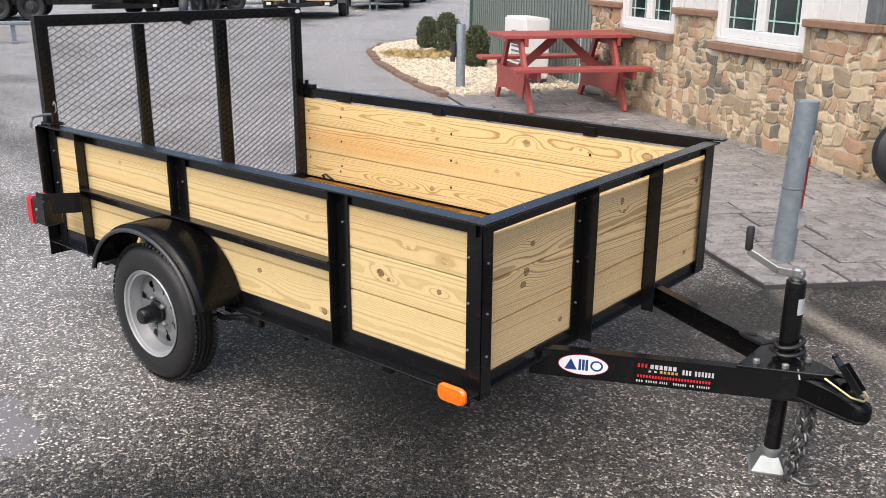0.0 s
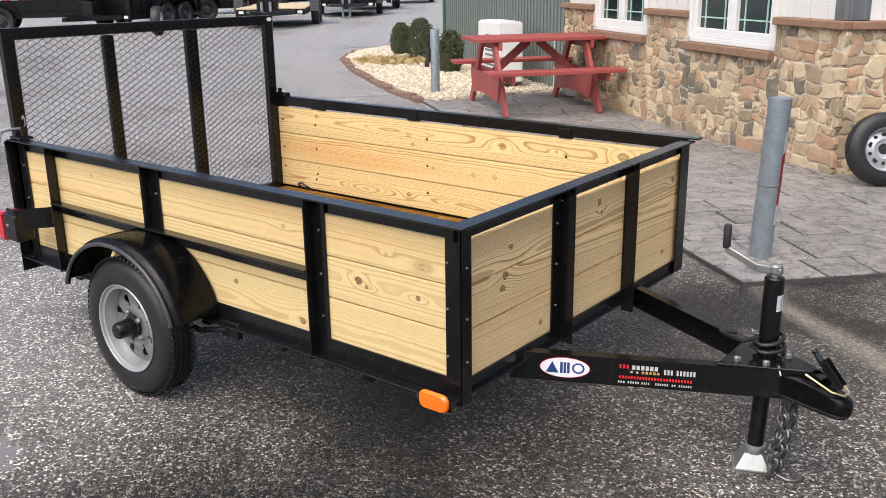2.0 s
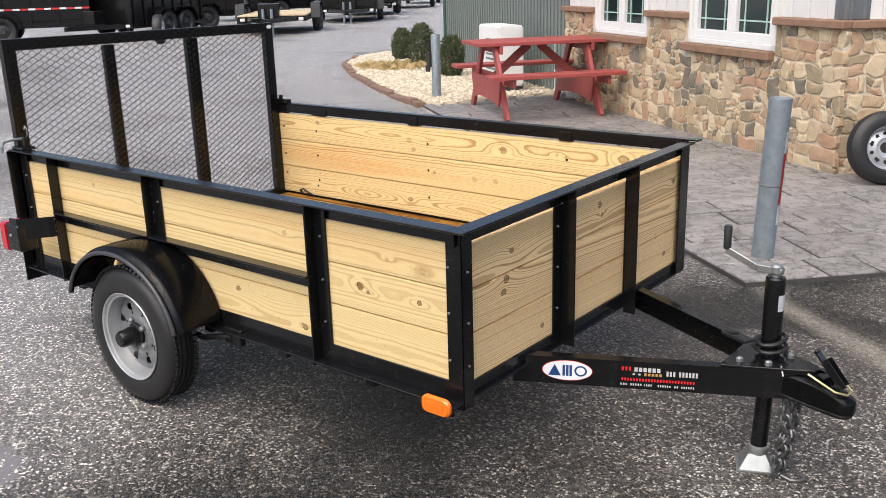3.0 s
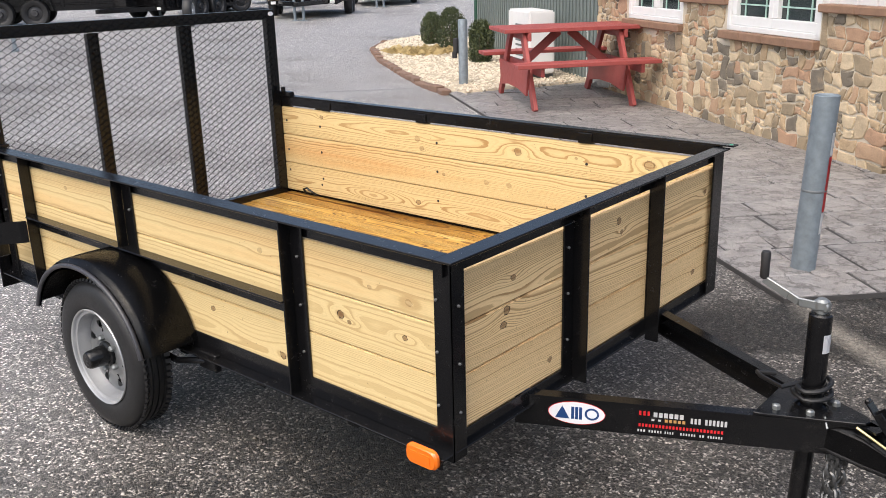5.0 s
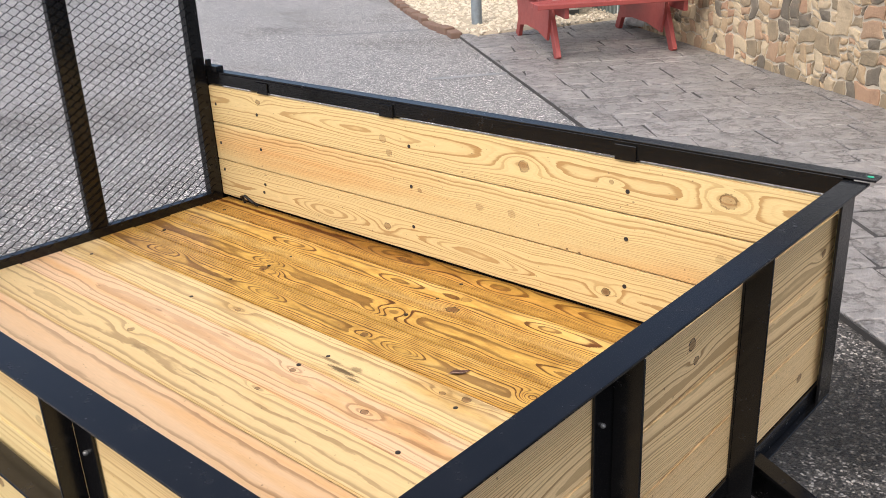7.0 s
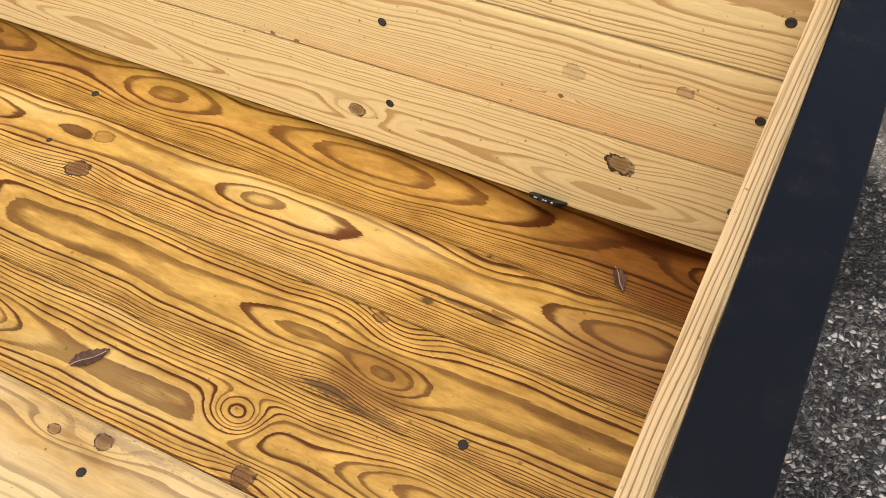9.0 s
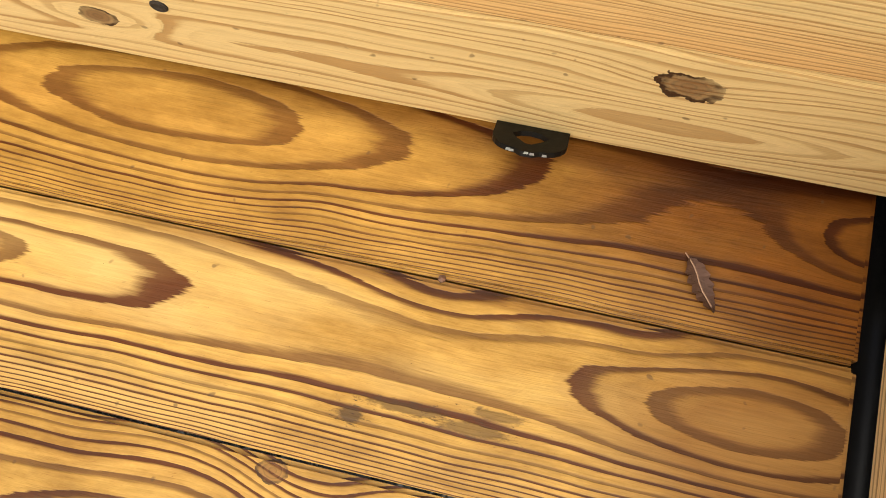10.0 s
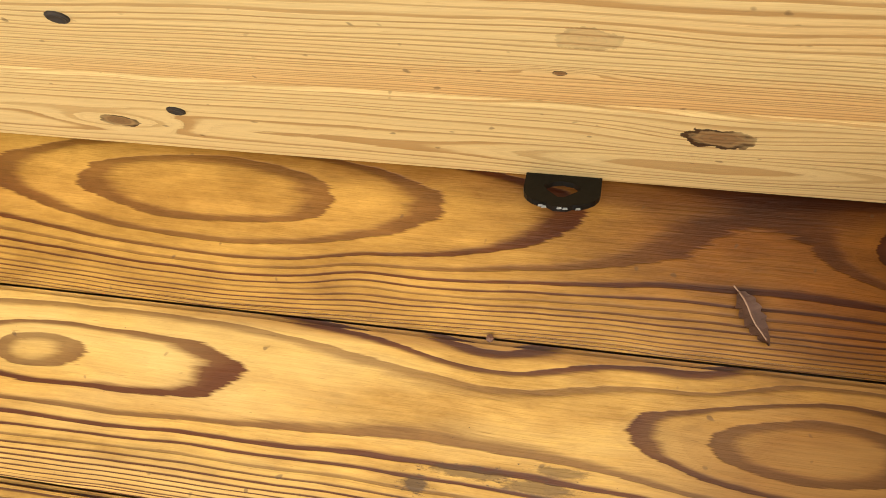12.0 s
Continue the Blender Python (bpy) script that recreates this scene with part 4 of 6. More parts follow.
for p in floor_screws:
    bm = bmesh.new()
    lathe(bm, [(0.0062, -0.003), (0.0062, 0.0008), (0.003, 0.0016)], Matrix.Translation(p), 10)
    part("screw_head", bm, SCREW, trailer, "", True)

# steel tie-down tab, bent up from the foot of the far boards
def tie_down(x):
    r = random.Random(2)
    w, thick, c, e = 0.0255, 0.004, 0.788, 0.616
    outer = [(-w, 0.046), (-w, 0.018)] + [(-w + 0.017 - 0.017 * math.cos(1.5708 * i / 5), 0.018 - 0.015 * math.sin(1.5708 * i / 5)) for i in range(1, 6)] + [(-0.004, 0.0)]
    outer += [(-a, q) for a, q in outer[::-1]]
    hole = [(-0.0125, 0.022), (-0.007, 0.0265), (0.0, 0.028), (0.007, 0.0265), (0.0125, 0.022), (0.010, 0.0175), (0.002, 0.0105), (-0.002, 0.0105), (-0.010, 0.0175)]

    def spot(a, q, up):
        return (x + a, 1.420 + q * c + up * e, 0.411 - q * e + up * c)

    bm = bmesh.new()
    lo, hi = [bm.verts.new(spot(a, q, 0.0)) for a, q in outer], [bm.verts.new(spot(a, q, thick)) for a, q in outer]
    hl, hh = [bm.verts.new(spot(a, q, 0.0)) for a, q in hole], [bm.verts.new(spot(a, q, thick)) for a, q in hole]
    for a, q in ((lo, hi), (hl, hh)):
        for i in range(len(a)):
            bm.faces.new((a[i], a[(i + 1) % len(a)], q[(i + 1) % len(a)], q[i]))
    for ring, inner in ((hi, hh), (lo, hl)):
        es = [bm.edges.get((r_[i], r_[(i + 1) % len(r_)])) for r_ in (ring, inner) for i in range(len(r_))]
        bmesh.ops.triangle_fill(bm, use_beauty=True, edges=[e for e in es if e])
    part("tie_down_tab", bm, MATT_BLACK, trailer, "black steel tie-down tab with chipped edge")
    bm = bmesh.new()
    for i in (0, 1, 3, 4, 6):
        a = -0.015 + 0.0042 * i + r.uniform(-0.001, 0.001)
        lift = 0.0012 * (abs(a) / 0.015) ** 2 + r.uniform(-0.0004, 0.0004)
        vs = [spot(a + da, lift + dq, up) for da, dq, up in ((0, -0.0006, 0.0022), (0.0034, -0.0006, 0.0026), (0.0030, -0.0002, thick), (0.0004, -0.0003, thick))]
        bm.faces.new([bm.verts.new(v) for v in vs])
    bmesh.ops.solidify(bm, geom=bm.faces[:], thickness=0.0004)
    part("chipped_edge", bm, ZINC, trailer, "bare chipped metal")


tie_down(-0.272)
bm = bmesh.new()
tube(bm, [(-2.17, 1.44, 0.38), (-2.18, 1.43, 0.405), (-2.15, 1.425, 0.415), (-2.11, 1.43, 0.395), (-2.10, 1.445, 0.38)], 0.006, 8)
part("tie_ring", bm, BLACK, trailer, "black bent tie ring", True)

# the ramp gate, upright at the rear
GX = -2.335
gate_bm = bmesh.new()
ring_out, ring_in = [(-0.010, 0.356), (1.444, 0.356), (1.444, 1.292), (-0.010, 1.300)], [(0.044, 0.400), (1.392, 0.400), (1.392, 1.246), (0.044, 1.252)]
shell = [[gate_bm.verts.new((x, y, z)) for y, z in ring_] for x, ring_ in ((GX - 0.02, ring_out), (GX + 0.012, ring_out), (GX + 0.012, ring_in), (GX - 0.02, ring_in))]
for a, b in zip(shell, shell[1:] + shell[:1]):
    for i in range(4):
        gate_bm.faces.new((a[i], a[(i + 1) % 4], b[(i + 1) % 4], b[i]))
gate = part("ramp_gate", gate_bm, BLACK, trailer, "black steel ramp gate standing upright")
for y0, y1 in ((0.452, 0.504), (0.896, 0.963)):
    bm = bmesh.new()
    box(bm, GX - 0.02, GX + 0.008, y0, y1, 0.400, 1.246, 0.002)
    part("gate_bar", bm, BLACK, gate)
bm = bmesh.new()
prism(bm, [(1.418 + 0.017 * math.cos(6.28318 * i / 20), 1.272 + 0.010 * math.sin(6.28318 * i / 20)) for i in range(20)], Matrix(((0, 0, 1, GX + 0.0165), (1, 0, 0, 0), (0, 1, 0, 0), (0, 0, 0, 1))), 0.0006)
part("oval_sticker", bm, STICKER, gate, "small white oval sticker")
# expanded metal: rows of zigzag strands
LW, SW = 0.0500, 0.0136
verts, faces = [], []
row, z = 0, 0.39
h, dp = 0.0009, 0.0022
while z < 1.285:
    phase = LW / 2 if row % 2 else 0.0
    # each row zigzags between z and z + SW
    y, up, line = 0.012 - (0 if row % 2 else 0), row % 2 == 0, []
    while y < 1.436:
        line += [(y - LW * 0.07, z + (SW if up else 0.0)), (y + LW * 0.07, z + (SW if up else 0.0))]
        y += LW / 2
        up = not up
    for (ya, za), (yb, zb) in zip(line, line[1:]):
        i = len(verts)
        for yy, zz in ((ya, za), (yb, zb)):
            verts += [(GX + 0.013 - dp, yy, zz - h), (GX + 0.013 + dp, yy, zz - h), (GX + 0.013 + dp, yy, zz + h), (GX + 0.013 - dp, yy, zz + h)]
        faces += [(i, i + 1, i + 5, i + 4), (i + 1, i + 2, i + 6, i + 5), (i + 2, i + 3, i + 7, i + 6), (i + 3, i, i + 4, i + 7)]
    z += SW
    row += 1
me = bpy.data.meshes.new("expanded_mesh")
me.from_pydata(verts, [], faces)
me.materials.append(BLACK)
net = new("expanded_mesh", me)
net.parent, net.matrix_parent_inverse = gate, Matrix.Identity(4)
# gate pins
bm = bmesh.new()
tube(bm, [(-2.30, 0.02, 0.892), (-2.30, -0.05, 0.895), (-2.305, -0.075, 0.890), (-2.31, -0.085, 0.872), (-2.31, -0.088, 0.845)], 0.0065, 8)
part("gate_pin", bm, ZINC, trailer, "bright bent gate pin", True)
bm = bmesh.new()
box(bm, -2.34, -2.255, -0.03, 0.03, RAIL_Z, RAIL_Z + 0.012, 0.002)
box(bm, -2.275, -2.262, -0.012, 0.012, RAIL_Z + 0.012, RAIL_Z + 0.055, 0.002)
part("gate_bracket", bm, BLACK, trailer)
bm = bmesh.new()
box(bm, -2.345, -2.25, 1.44, 1.475, FAR_Z + 0.006, FAR_Z + 0.026, 0.002)
box(bm, -2.30, -2.288, 1.43, 1.452, FAR_Z + 0.026, FAR_Z + 0.05, 0.002)
part("gate_bracket", bm, BLACK, trailer)
bm = bmesh.new()
tube(bm, [(-2.262, 0.0, 0.905), (-2.250, 0.0, 0.915), (-2.250, 0.0, 0.94), (-2.262, 0.0, 0.95), (-2.272, 0.0, 0.935)], 0.0025, 6)
part("hair_pin", bm, ZINC, trailer, "wire hair pin")
bm = bmesh.new()
prism(bm, [(0.05 + 0.007 * math.cos(i), 1.466 + 0.005 * math.sin(i)) for i in (0, 1, 2, 3, 4, 5)], Matrix.Translation((0, 0, FAR_Z + T)), 0.0012)
part("paint_mark", bm, GREEN_PAINT, trailer, "small green paint mark")

# wheels, axle, fenders
WX, WZ = -1.397, 0.264


def wheel(side):
    """side -1: near wheel, +1: far wheel."""
    yo = -0.172 if side < 0 else 1.66
    m = Matrix.Translation((WX, yo, WZ)) @ Matrix.Rotation(radians(90 if side < 0 else -90), 4, "X")
    # heights run outward from the outer sidewall
    bm = bmesh.new()
    prof = [(0.160, -0.012), (0.165, -0.006), (0.185, 0.001), (0.222, 0.0005), (0.243, -0.006), (0.251, -0.016), (0.256, -0.024), (0.2605, -0.040), (0.257, -0.0405), (0.257, -0.0455),
            (0.2615, -0.046), (0.2625, -0.060), (0.257, -0.0605), (0.257, -0.0655), (0.2625, -0.066), (0.2615, -0.08), (0.257, -0.0805), (0.257, -0.0855), (0.2605, -0.086), (0.259, -0.102),
            (0.254, -0.110), (0.243, -0.120), (0.222, -0.1265), (0.190, -0.126), (0.162, -0.114)]
    lathe(bm, prof, m, 64, True)
    tyre = part("tyre", bm, RUBBER, trailer, "black rubber trailer tyre with ribbed tread", True)
    # shoulder sipes
    bm = bmesh.new()
    for i in range(72):
        a = 6.28318 * i / 72
        for h in (-0.026, -0.100):
            mm = m @ Matrix.Rotation(a, 4, "Z") @ Matrix.Translation((0.2595, 0, h)) @ Matrix.Rotation(radians(34 if h > -0.06 else -34), 4, "Y")
            box(bm, -0.006, 0.0028, -0.0068, 0.0068, -0.013, 0.013, 0, mm)
    tagged(part("tread_block", bm, RUBBER, tyre), kind="stuff")
    bm = bmesh.new()
    lathe(bm, [(0.162, -0.001), (0.166, 0.0015), (0.168, -0.002), (0.163, -0.010), (0.150, -0.012), (0.146, -0.045), (0.140, -0.058), (0.140, -0.064), (0.155, -0.07), (0.162, -0.11), (0.166, -0.116),
               (0.160, -0.116), (0.146, -0.066)], m, 56, True)
    rim = part("rim", bm, SILVER, trailer, "silver painted spoked steel rim", True)
    # dished disc with eight teardrop holes
    bm = bmesh.new()
    n = 96
    rings = [(0.044, -0.040), (0.056, -0.038), (0.068, -0.040), (0.076, -0.046), (0.086, -0.0475), (0.094, -0.046), (0.102, -0.044), (0.110, -0.043), (0.118, -0.044), (0.130, -0.050), (0.142, -0.056)]
    grid = []
    for j, (r, h) in enumerate(rings):
        ring = []
        for i in range(n):
            q = i % 12
            pull = {5: 0.55, 7: -0.55, 4: 0.35, 8: -0.35}.get(q, 0.0) * max(0, 8 - j) / 4 if 4 <= j < 8 else 0.0
            a = 6.28318 * (i + pull) / n
            ring.append(bm.verts.new(m @ Vector((r * math.cos(a), r * math.sin(a), h))))
        grid.append(ring)
    for j, (a, b) in enumerate(zip(grid, grid[1:])):
        for i in range(n):
            if j in (3, 4, 5, 6, 7) and i % 12 in (5, 6) or j in (5, 6, 7) and i % 12 in (4, 7):
                continue
            bm.faces.new((a[i], a[(i + 1) % n], b[(i + 1) % n], b[i]))
    bmesh.ops.solidify(bm, geom=bm.faces[:], thickness=0.004)
    part("wheel_disc", bm, SILVER, rim, "", True)
    bm = bmesh.new()
    lathe(bm, [(0.044, -0.07), (0.044, -0.03), (0.036, -0.026), (0.034, -0.002), (0.032, 0.002), (0.031, 0.030), (0.026, 0.038), (0.02, 0.039)], m, 28)
    part("grease_cap", bm, BLACK, rim, "black hub dust cap", True)
    for i in range(5):
        a = 6.28318 * (i + 0.5) / 5
        bm = bmesh.new()
        lathe(bm, [(0.0105, -0.045), (0.0105, -0.026), (0.007, -0.020)], m @ Matrix.Translation((0.057 * math.cos(a), 0.057 * math.sin(a), 0)), 6)
        part("lug_nut", bm, ZINC, rim, "bright lug nut")
    bm = bmesh.new()
    lathe(bm, [(0.14, -0.085), (0.14, -0.10), (0.03, -0.104)], m, 24)
    part("hub", bm, BLACK, trailer, "", True)


wheel(-1)
wheel(1)
bm = bmesh.new()
beam(bm, (WX, -0.06, WZ), (WX, 1.55, WZ), 0.045, 0.045, 0.004)
part("axle", bm, BLACK, trailer)
for y in (0.06, 1.40):
    bm = bmesh.new()
    pts = [(WX - 0.33 + 0.066 * i, y, WZ + 0.035 - 0.05 * math.sin(3.14159 * i / 10) + 0.03) for i in range(11)]
    for a, b in zip(pts, pts[1:]):
        beam(bm, a, b, 0.045, 0.016)
    box(bm, WX + 0.30, WX + 0.36, y - 0.03, y + 0.03, WZ + 0.02, 0.33, 0.003)
    box(bm, WX - 0.36, WX - 0.30, y - 0.03, y + 0.03, WZ + 0.02, 0.33, 0.003)
    part("leaf_spring", bm, BLACK, trailer)
# spring hanger stubs that show beside the near wheel
bm = bmesh.new()
box(bm, -1.02, -0.93, -0.03, -0.006, 0.285, 0.345, 0.004)
tube(bm, [(-1.25, -0.05, 0.30), (-1.12, -0.045, 0.285), (-0.99, -0.02, 0.31)], 0.011, 8)
part("spring_hanger", bm, BLACK, trailer)


def fender(side):
    y_in, y_out = (-0.009, -0.196) if side < 0 else (1.495, 1.682)
    cx, cz, r = -1.394, 0.302, 0.350
    a0, a1, n = radians(11), radians(163), 40
    bm = bmesh.new()
    prof = [(y_in, r), (y_in + (y_out - y_in) * 0.5, r + 0.002), (y_in + (y_out - y_in) * 0.86, r), (y_in + (y_out - y_in) * 0.90, r - 0.002), (y_in + (y_out - y_in) * 0.99, r - 0.020), (y_out, r - 0.026), (y_out, r - 0.036)]
    rows = []
    for i in range(n + 1):
        a = a0 + (a1 - a0) * i / n
        flat = 1.02 - 0.01 * math.cos(2 * a)
        rows.append([bm.verts.new((cx + q * flat * math.cos(a), y, cz + (q - 0.044) * math.sin(a))) for y, q in prof])
    for a, b in zip(rows, rows[1:]):
        for i in range(len(prof) - 1):
            bm.faces.new((a[i], a[i + 1], b[i + 1], b[i]))
    bmesh.ops.solidify(bm, geom=bm.faces[:], thickness=0.003)
    skin = part("fender", bm, BLACK, trailer, "rounded black steel fender", True)
    lip = []
    for i in range(n + 1):
        a = a0 + (a1 - a0) * i / n
        lip.append((cx + (r - 0.020) * (1.02 - 0.01 * math.cos(2 * a)) * math.cos(a), y_out + (0.004 if side > 0 else -0.004), cz + (r - 0.020 - 0.044) * math.sin(a)))
    bm = bmesh.new()
    tube(bm, lip, 0.008, 10)
    part("rolled_lip", bm, LIP, skin, "rolled fender edge, greyed for its sky sheen", True)


fender(-1)
fender(1)

# lights
bm = bmesh.new()
prism(bm, [(-0.044 + (0.030 if c > 0 else -0.030) + 0.022 * c, 0.328 + 0.006 * (1 if q > 0 else -1) + 0.021 * q) for c, q in
           [(math.cos(6.28318 * (i + 0.5) / 24), math.sin(6.28318 * (i + 0.5) / 24)) for i in range(24)]],
      Matrix(((1, 0, 0, 0), (0, 0, -1, -0.047), (0, 1, 0, 0), (0, 0, 0, 1))), 0.014, 0.006, 0.006)
amber = part("side_marker", bm, ORANGE, trailer, "amber side marker lamp", True)
bm = bmesh.new()
box(bm, -0.078, -0.010, -0.0625, -0.0565, 0.313, 0.343, 0.010, seg=2)
part("lens_band", bm, ORANGE, amber, "", True)
bm = bmesh.new()
box(bm, -0.096, 0.012, -0.0465, -0.0405, 0.305, 0.335)
part("marker_bracket", bm, BLACK, trailer)
# bracket that swings the tail lamp out beside the corner
bm = bmesh.new()
quad = [(-2.034, -0.052), (-2.046, -0.075), (-2.120, -0.168), (-2.17, -0.172), (-2.17, -0.166), (-2.118, -0.160), (-2.040, -0.062)]
prism(bm, [(x, y) for x, y in quad], Matrix.Translation((0, 0, 0.520)), 0.085)
part("lamp_bracket", bm, BLACK, trailer)
bm = bmesh.new()
box(bm, -2.195, -2.10, -0.178, -0.10, 0.470, 0.580, 0.005)
lamp = part("tail_lamp", bm, BLACK, trailer, "tail lamp housing")
bm = bmesh.new()
box(bm, -2.250, -2.1955, -0.180, -0.098, 0.462, 0.582, 0.008, seg=2)
part("lens", bm, RED_LENS, lamp, "red tail lamp lens", True)
for x, z in ((-2.10, 0.53), (-2.16, 0.535)):
    bm = bmesh.new()
    lathe(bm, [(0.007, 0), (0.007, 0.003), (0.003, 0.006)], Matrix.Translation((x, -0.1785 if x < -2.13 else -0.130, z)) @ Matrix.Rotation(radians(90), 4, "X"), 8)
    part("bolt", bm, ZINC, trailer)

# tongue: two channels that meet at the coupler
NEAR_A, NEAR_B = Vector((-0.03, 0.318, 0)), Vector((0.82, 0.730, 0))
FAR_A, FAR_B = Vector((-0.03, 1.136, 0)), Vector((0.82, 0.708, 0))


def channel(a, b, outer, z0=0.27, z1=0.36):
    """A steel channel; outer: +1 when its web faces the right of a-b."""
    d = (b - a).normalized()
    s = Vector((d.y, -d.x, 0)) * outer
    g, t, c = 0.036, 0.006, Vector((0, 0, 1))
    section = [(0, z0), (0, z1), (-g, z1), (-g, z1 - t), (-t, z1 - t), (-t, z0 + t), (-g, z0 + t), (-g, z0)]
    bm = bmesh.new()
    ends = [[bm.verts.new(p + s * (q + 0.003) + c * z) for q, z in section] for p in (a, b)]
    for i in range(8):
        bm.faces.new((ends[0][i], ends[0][(i + 1) % 8], ends[1][(i + 1) % 8], ends[1][i]))
    for e in ends:
        bm.faces.new(e)
    return bm


part("tongue_beam", channel(NEAR_A, NEAR_B, 1), BLACK, trailer)
part("tongue_beam", channel(FAR_A, FAR_B, -1, 0.285, 0.36), BLACK, trailer)
D = (NEAR_B - NEAR_A).normalized()
SIDE = Vector((D.y, -D.x, 0))
MT = Matrix(((D.x, 0, SIDE.x, NEAR_A.x), (D.y, 0, SIDE.y, NEAR_A.y), (0, 1, 0, 0.315), (0, 0, 0, 1))) @ Matrix.Translation((0, 0, 0.0036))
# oval badge with plain marks
MB = MT @ Matrix.Translation((-0.039, 0, 0)) @ Matrix.Diagonal((1.19, 1.08, 1, 1))
MD = MT @ Matrix.Translation((-0.075, 0, 0)) @ Matrix.Diagonal((1.225, 1.06, 1, 1))
bm = bmesh.new()
prism(bm, [(0.175 + 0.064 * math.cos(6.28318 * i / 40), 0.002 + 0.030 * math.sin(6.28318 * i / 40)) for i in range(40)], MB, 0.0008)
badge = part("badge", bm, STICKER, trailer, "white oval badge with red rim and blue marks")
bm = bmesh.new()
o = [(0.175 + 0.0655 * math.cos(6.28318 * i / 40), 0.002 + 0.0315 * math.sin(6.28318 * i / 40)) for i in range(40)]
prism(bm, o, MB, 0.0004)
part("badge_rim", bm, RED_INK, badge, "thin red rim")
bm = bmesh.new()
prism(bm, [(0.126, -0.015), (0.159, -0.015), (0.1425, 0.020)], MB @ Matrix.Translation((0, 0, 0.0008)), 0.0004)
part("badge_mark", bm, INK, badge, "plain blue triangle")
bm = bmesh.new()
for a in (0.163, 0.172, 0.181):
    box(bm, a, a + 0.0068, -0.015, 0.019, 0.0008, 0.0012, 0, MB)
part("badge_mark", bm, INK, badge, "plain blue bars")
bm = bmesh.new()
lathe(bm, [(0.0165, 0.0008), (0.0165, 0.0012), (0.0115, 0.0012), (0.0115, 0.0008)], MB @ Matrix.Translation((0.210, 0.002, 0)), 24, True)
part("badge_mark", bm, INK, badge, "plain blue ring")


# dealer decal: rows of plain bars, broken up like words
def decal(material, label, y0, y1, words, gap=0.0016, step=0.0078):
    bm = bmesh.new()
    for a, b in words:
        count = max(1, round((b - a) / step))
        for i in range(count):
            p = a + (b - a) * i / count
            box(bm, p, p + (b - a) / count - gap, y0, y1, 0, 0.0006, 0, MD)
    tagged(part("decal_bar", bm, material, trailer, label), label, kind="stuff")


decal(DECAL_WHITE, "white decal bars", 0.012, 0.025, [(0.366, 0.432)], 0.003, 0.011)
decal(DECAL_WHITE, "white decal bars", 0.003, 0.018, [(0.444, 0.468), (0.474, 0.522)], 0.003, 0.008)
decal(DECAL_WHITE, "thin white decal bars", -0.032, -0.0255, [(0.333, 0.352), (0.357, 0.387), (0.391, 0.412), (0.424, 0.458), (0.464, 0.476), (0.481, 0.514)], 0.0026, 0.0058)
decal(DECAL_WHITE, "small white decal marks", 0.001, 0.006, [(0.362, 0.368), (0.376, 0.382)], 0.0, 0.006)
decal(RED_INK, "red decal bars", -0.0175, -0.009, [(0.335, 0.515)], 0.0028, 0.0072)
decal(RED_INK, "red decal marks", 0.014, 0.026, [(0.335, 0.362)], 0.004, 0.009)
decal(GOLD_INK, "gold decal marks", 0.000, 0.008, [(0.390, 0.436)], 0.003, 0.009)

# coupler
before_head = set(bpy.data.objects)
bm = bmesh.new()
prism(bm, [(0.545, 0.604), (0.56, 0.606), (0.77, 0.700), (0.79, 0.712), (0.797, 0.73), (0.79, 0.748), (0.77, 0.760), (0.56, 0.854), (0.545, 0.856)], Matrix.Translation((0, 0, 0.3615)), 0.007, 0.002, 0.002)
part("coupler_plate", bm, BLACK, trailer)
bm = bmesh.new()
SHELL = [(0.66, 0.055, 0.360, 0.290), (0.74, 0.050, 0.356, 0.276), (0.80, 0.043, 0.342, 0.262), (0.855, 0.037, 0.318, 0.252), (0.88, 0.035, 0.306, 0.249), (0.897, 0.027, 0.298, 0.250), (0.906, 0.013, 0.290, 0.253)]
rings = []
for x, w, t, b in SHELL:
    pts = [(-w - 0.008, b), (-w, b + 0.006), (-w, t - 0.014), (-w * 0.72, t - 0.003), (0, t), (w * 0.72, t - 0.003), (w, t - 0.014), (w, b + 0.006), (w + 0.008, b)]
    rings.append([bm.verts.new((x, 0.73 + p, q)) for p, q in pts])
for a, b in zip(rings, rings[1:]):
    for i in range(8):
        bm.faces.new((a[i], a[i + 1], b[i + 1], b[i]))
bm.faces.new(rings[-1])
bmesh.ops.solidify(bm, geom=bm.faces[:], thickness=0.004)
coupler = part("coupler", bm, BLACK, trailer, "black stamped ball coupler", True)
bm = bmesh.new()
beam(bm, (0.868, 0.722, 0.322), (0.788, 0.722, 0.424), 0.034, 0.006, 0.0015, up=(1, 0, 1))
for dy in (-0.017, 0.014):
    beam(bm, (0.872, 0.722 + dy + 0.0015, 0.334), (0.815, 0.722 + dy + 0.0015, 0.404), 0.003, 0.022, 0.001, up=(1, 0, 1))
box(bm, 0.780, 0.792, 0.712, 0.732, 0.418, 0.432, 0.003)
part("latch_lever", bm, BLACK, coupler, "raised black latch lever")
bm = bmesh.new()
wire = [(0.775, 0.690, 0.362), (0.855, 0.686, 0.328), (0.885, 0.71, 0.316), (0.888, 0.745, 0.316), (0.860, 0.770, 0.328), (0.83, 0.765, 0.345)]
tube(bm, wire, 0.0035, 7)
part("latch_wire", bm, BRASS, coupler, "yellow zinc wire clip", True)
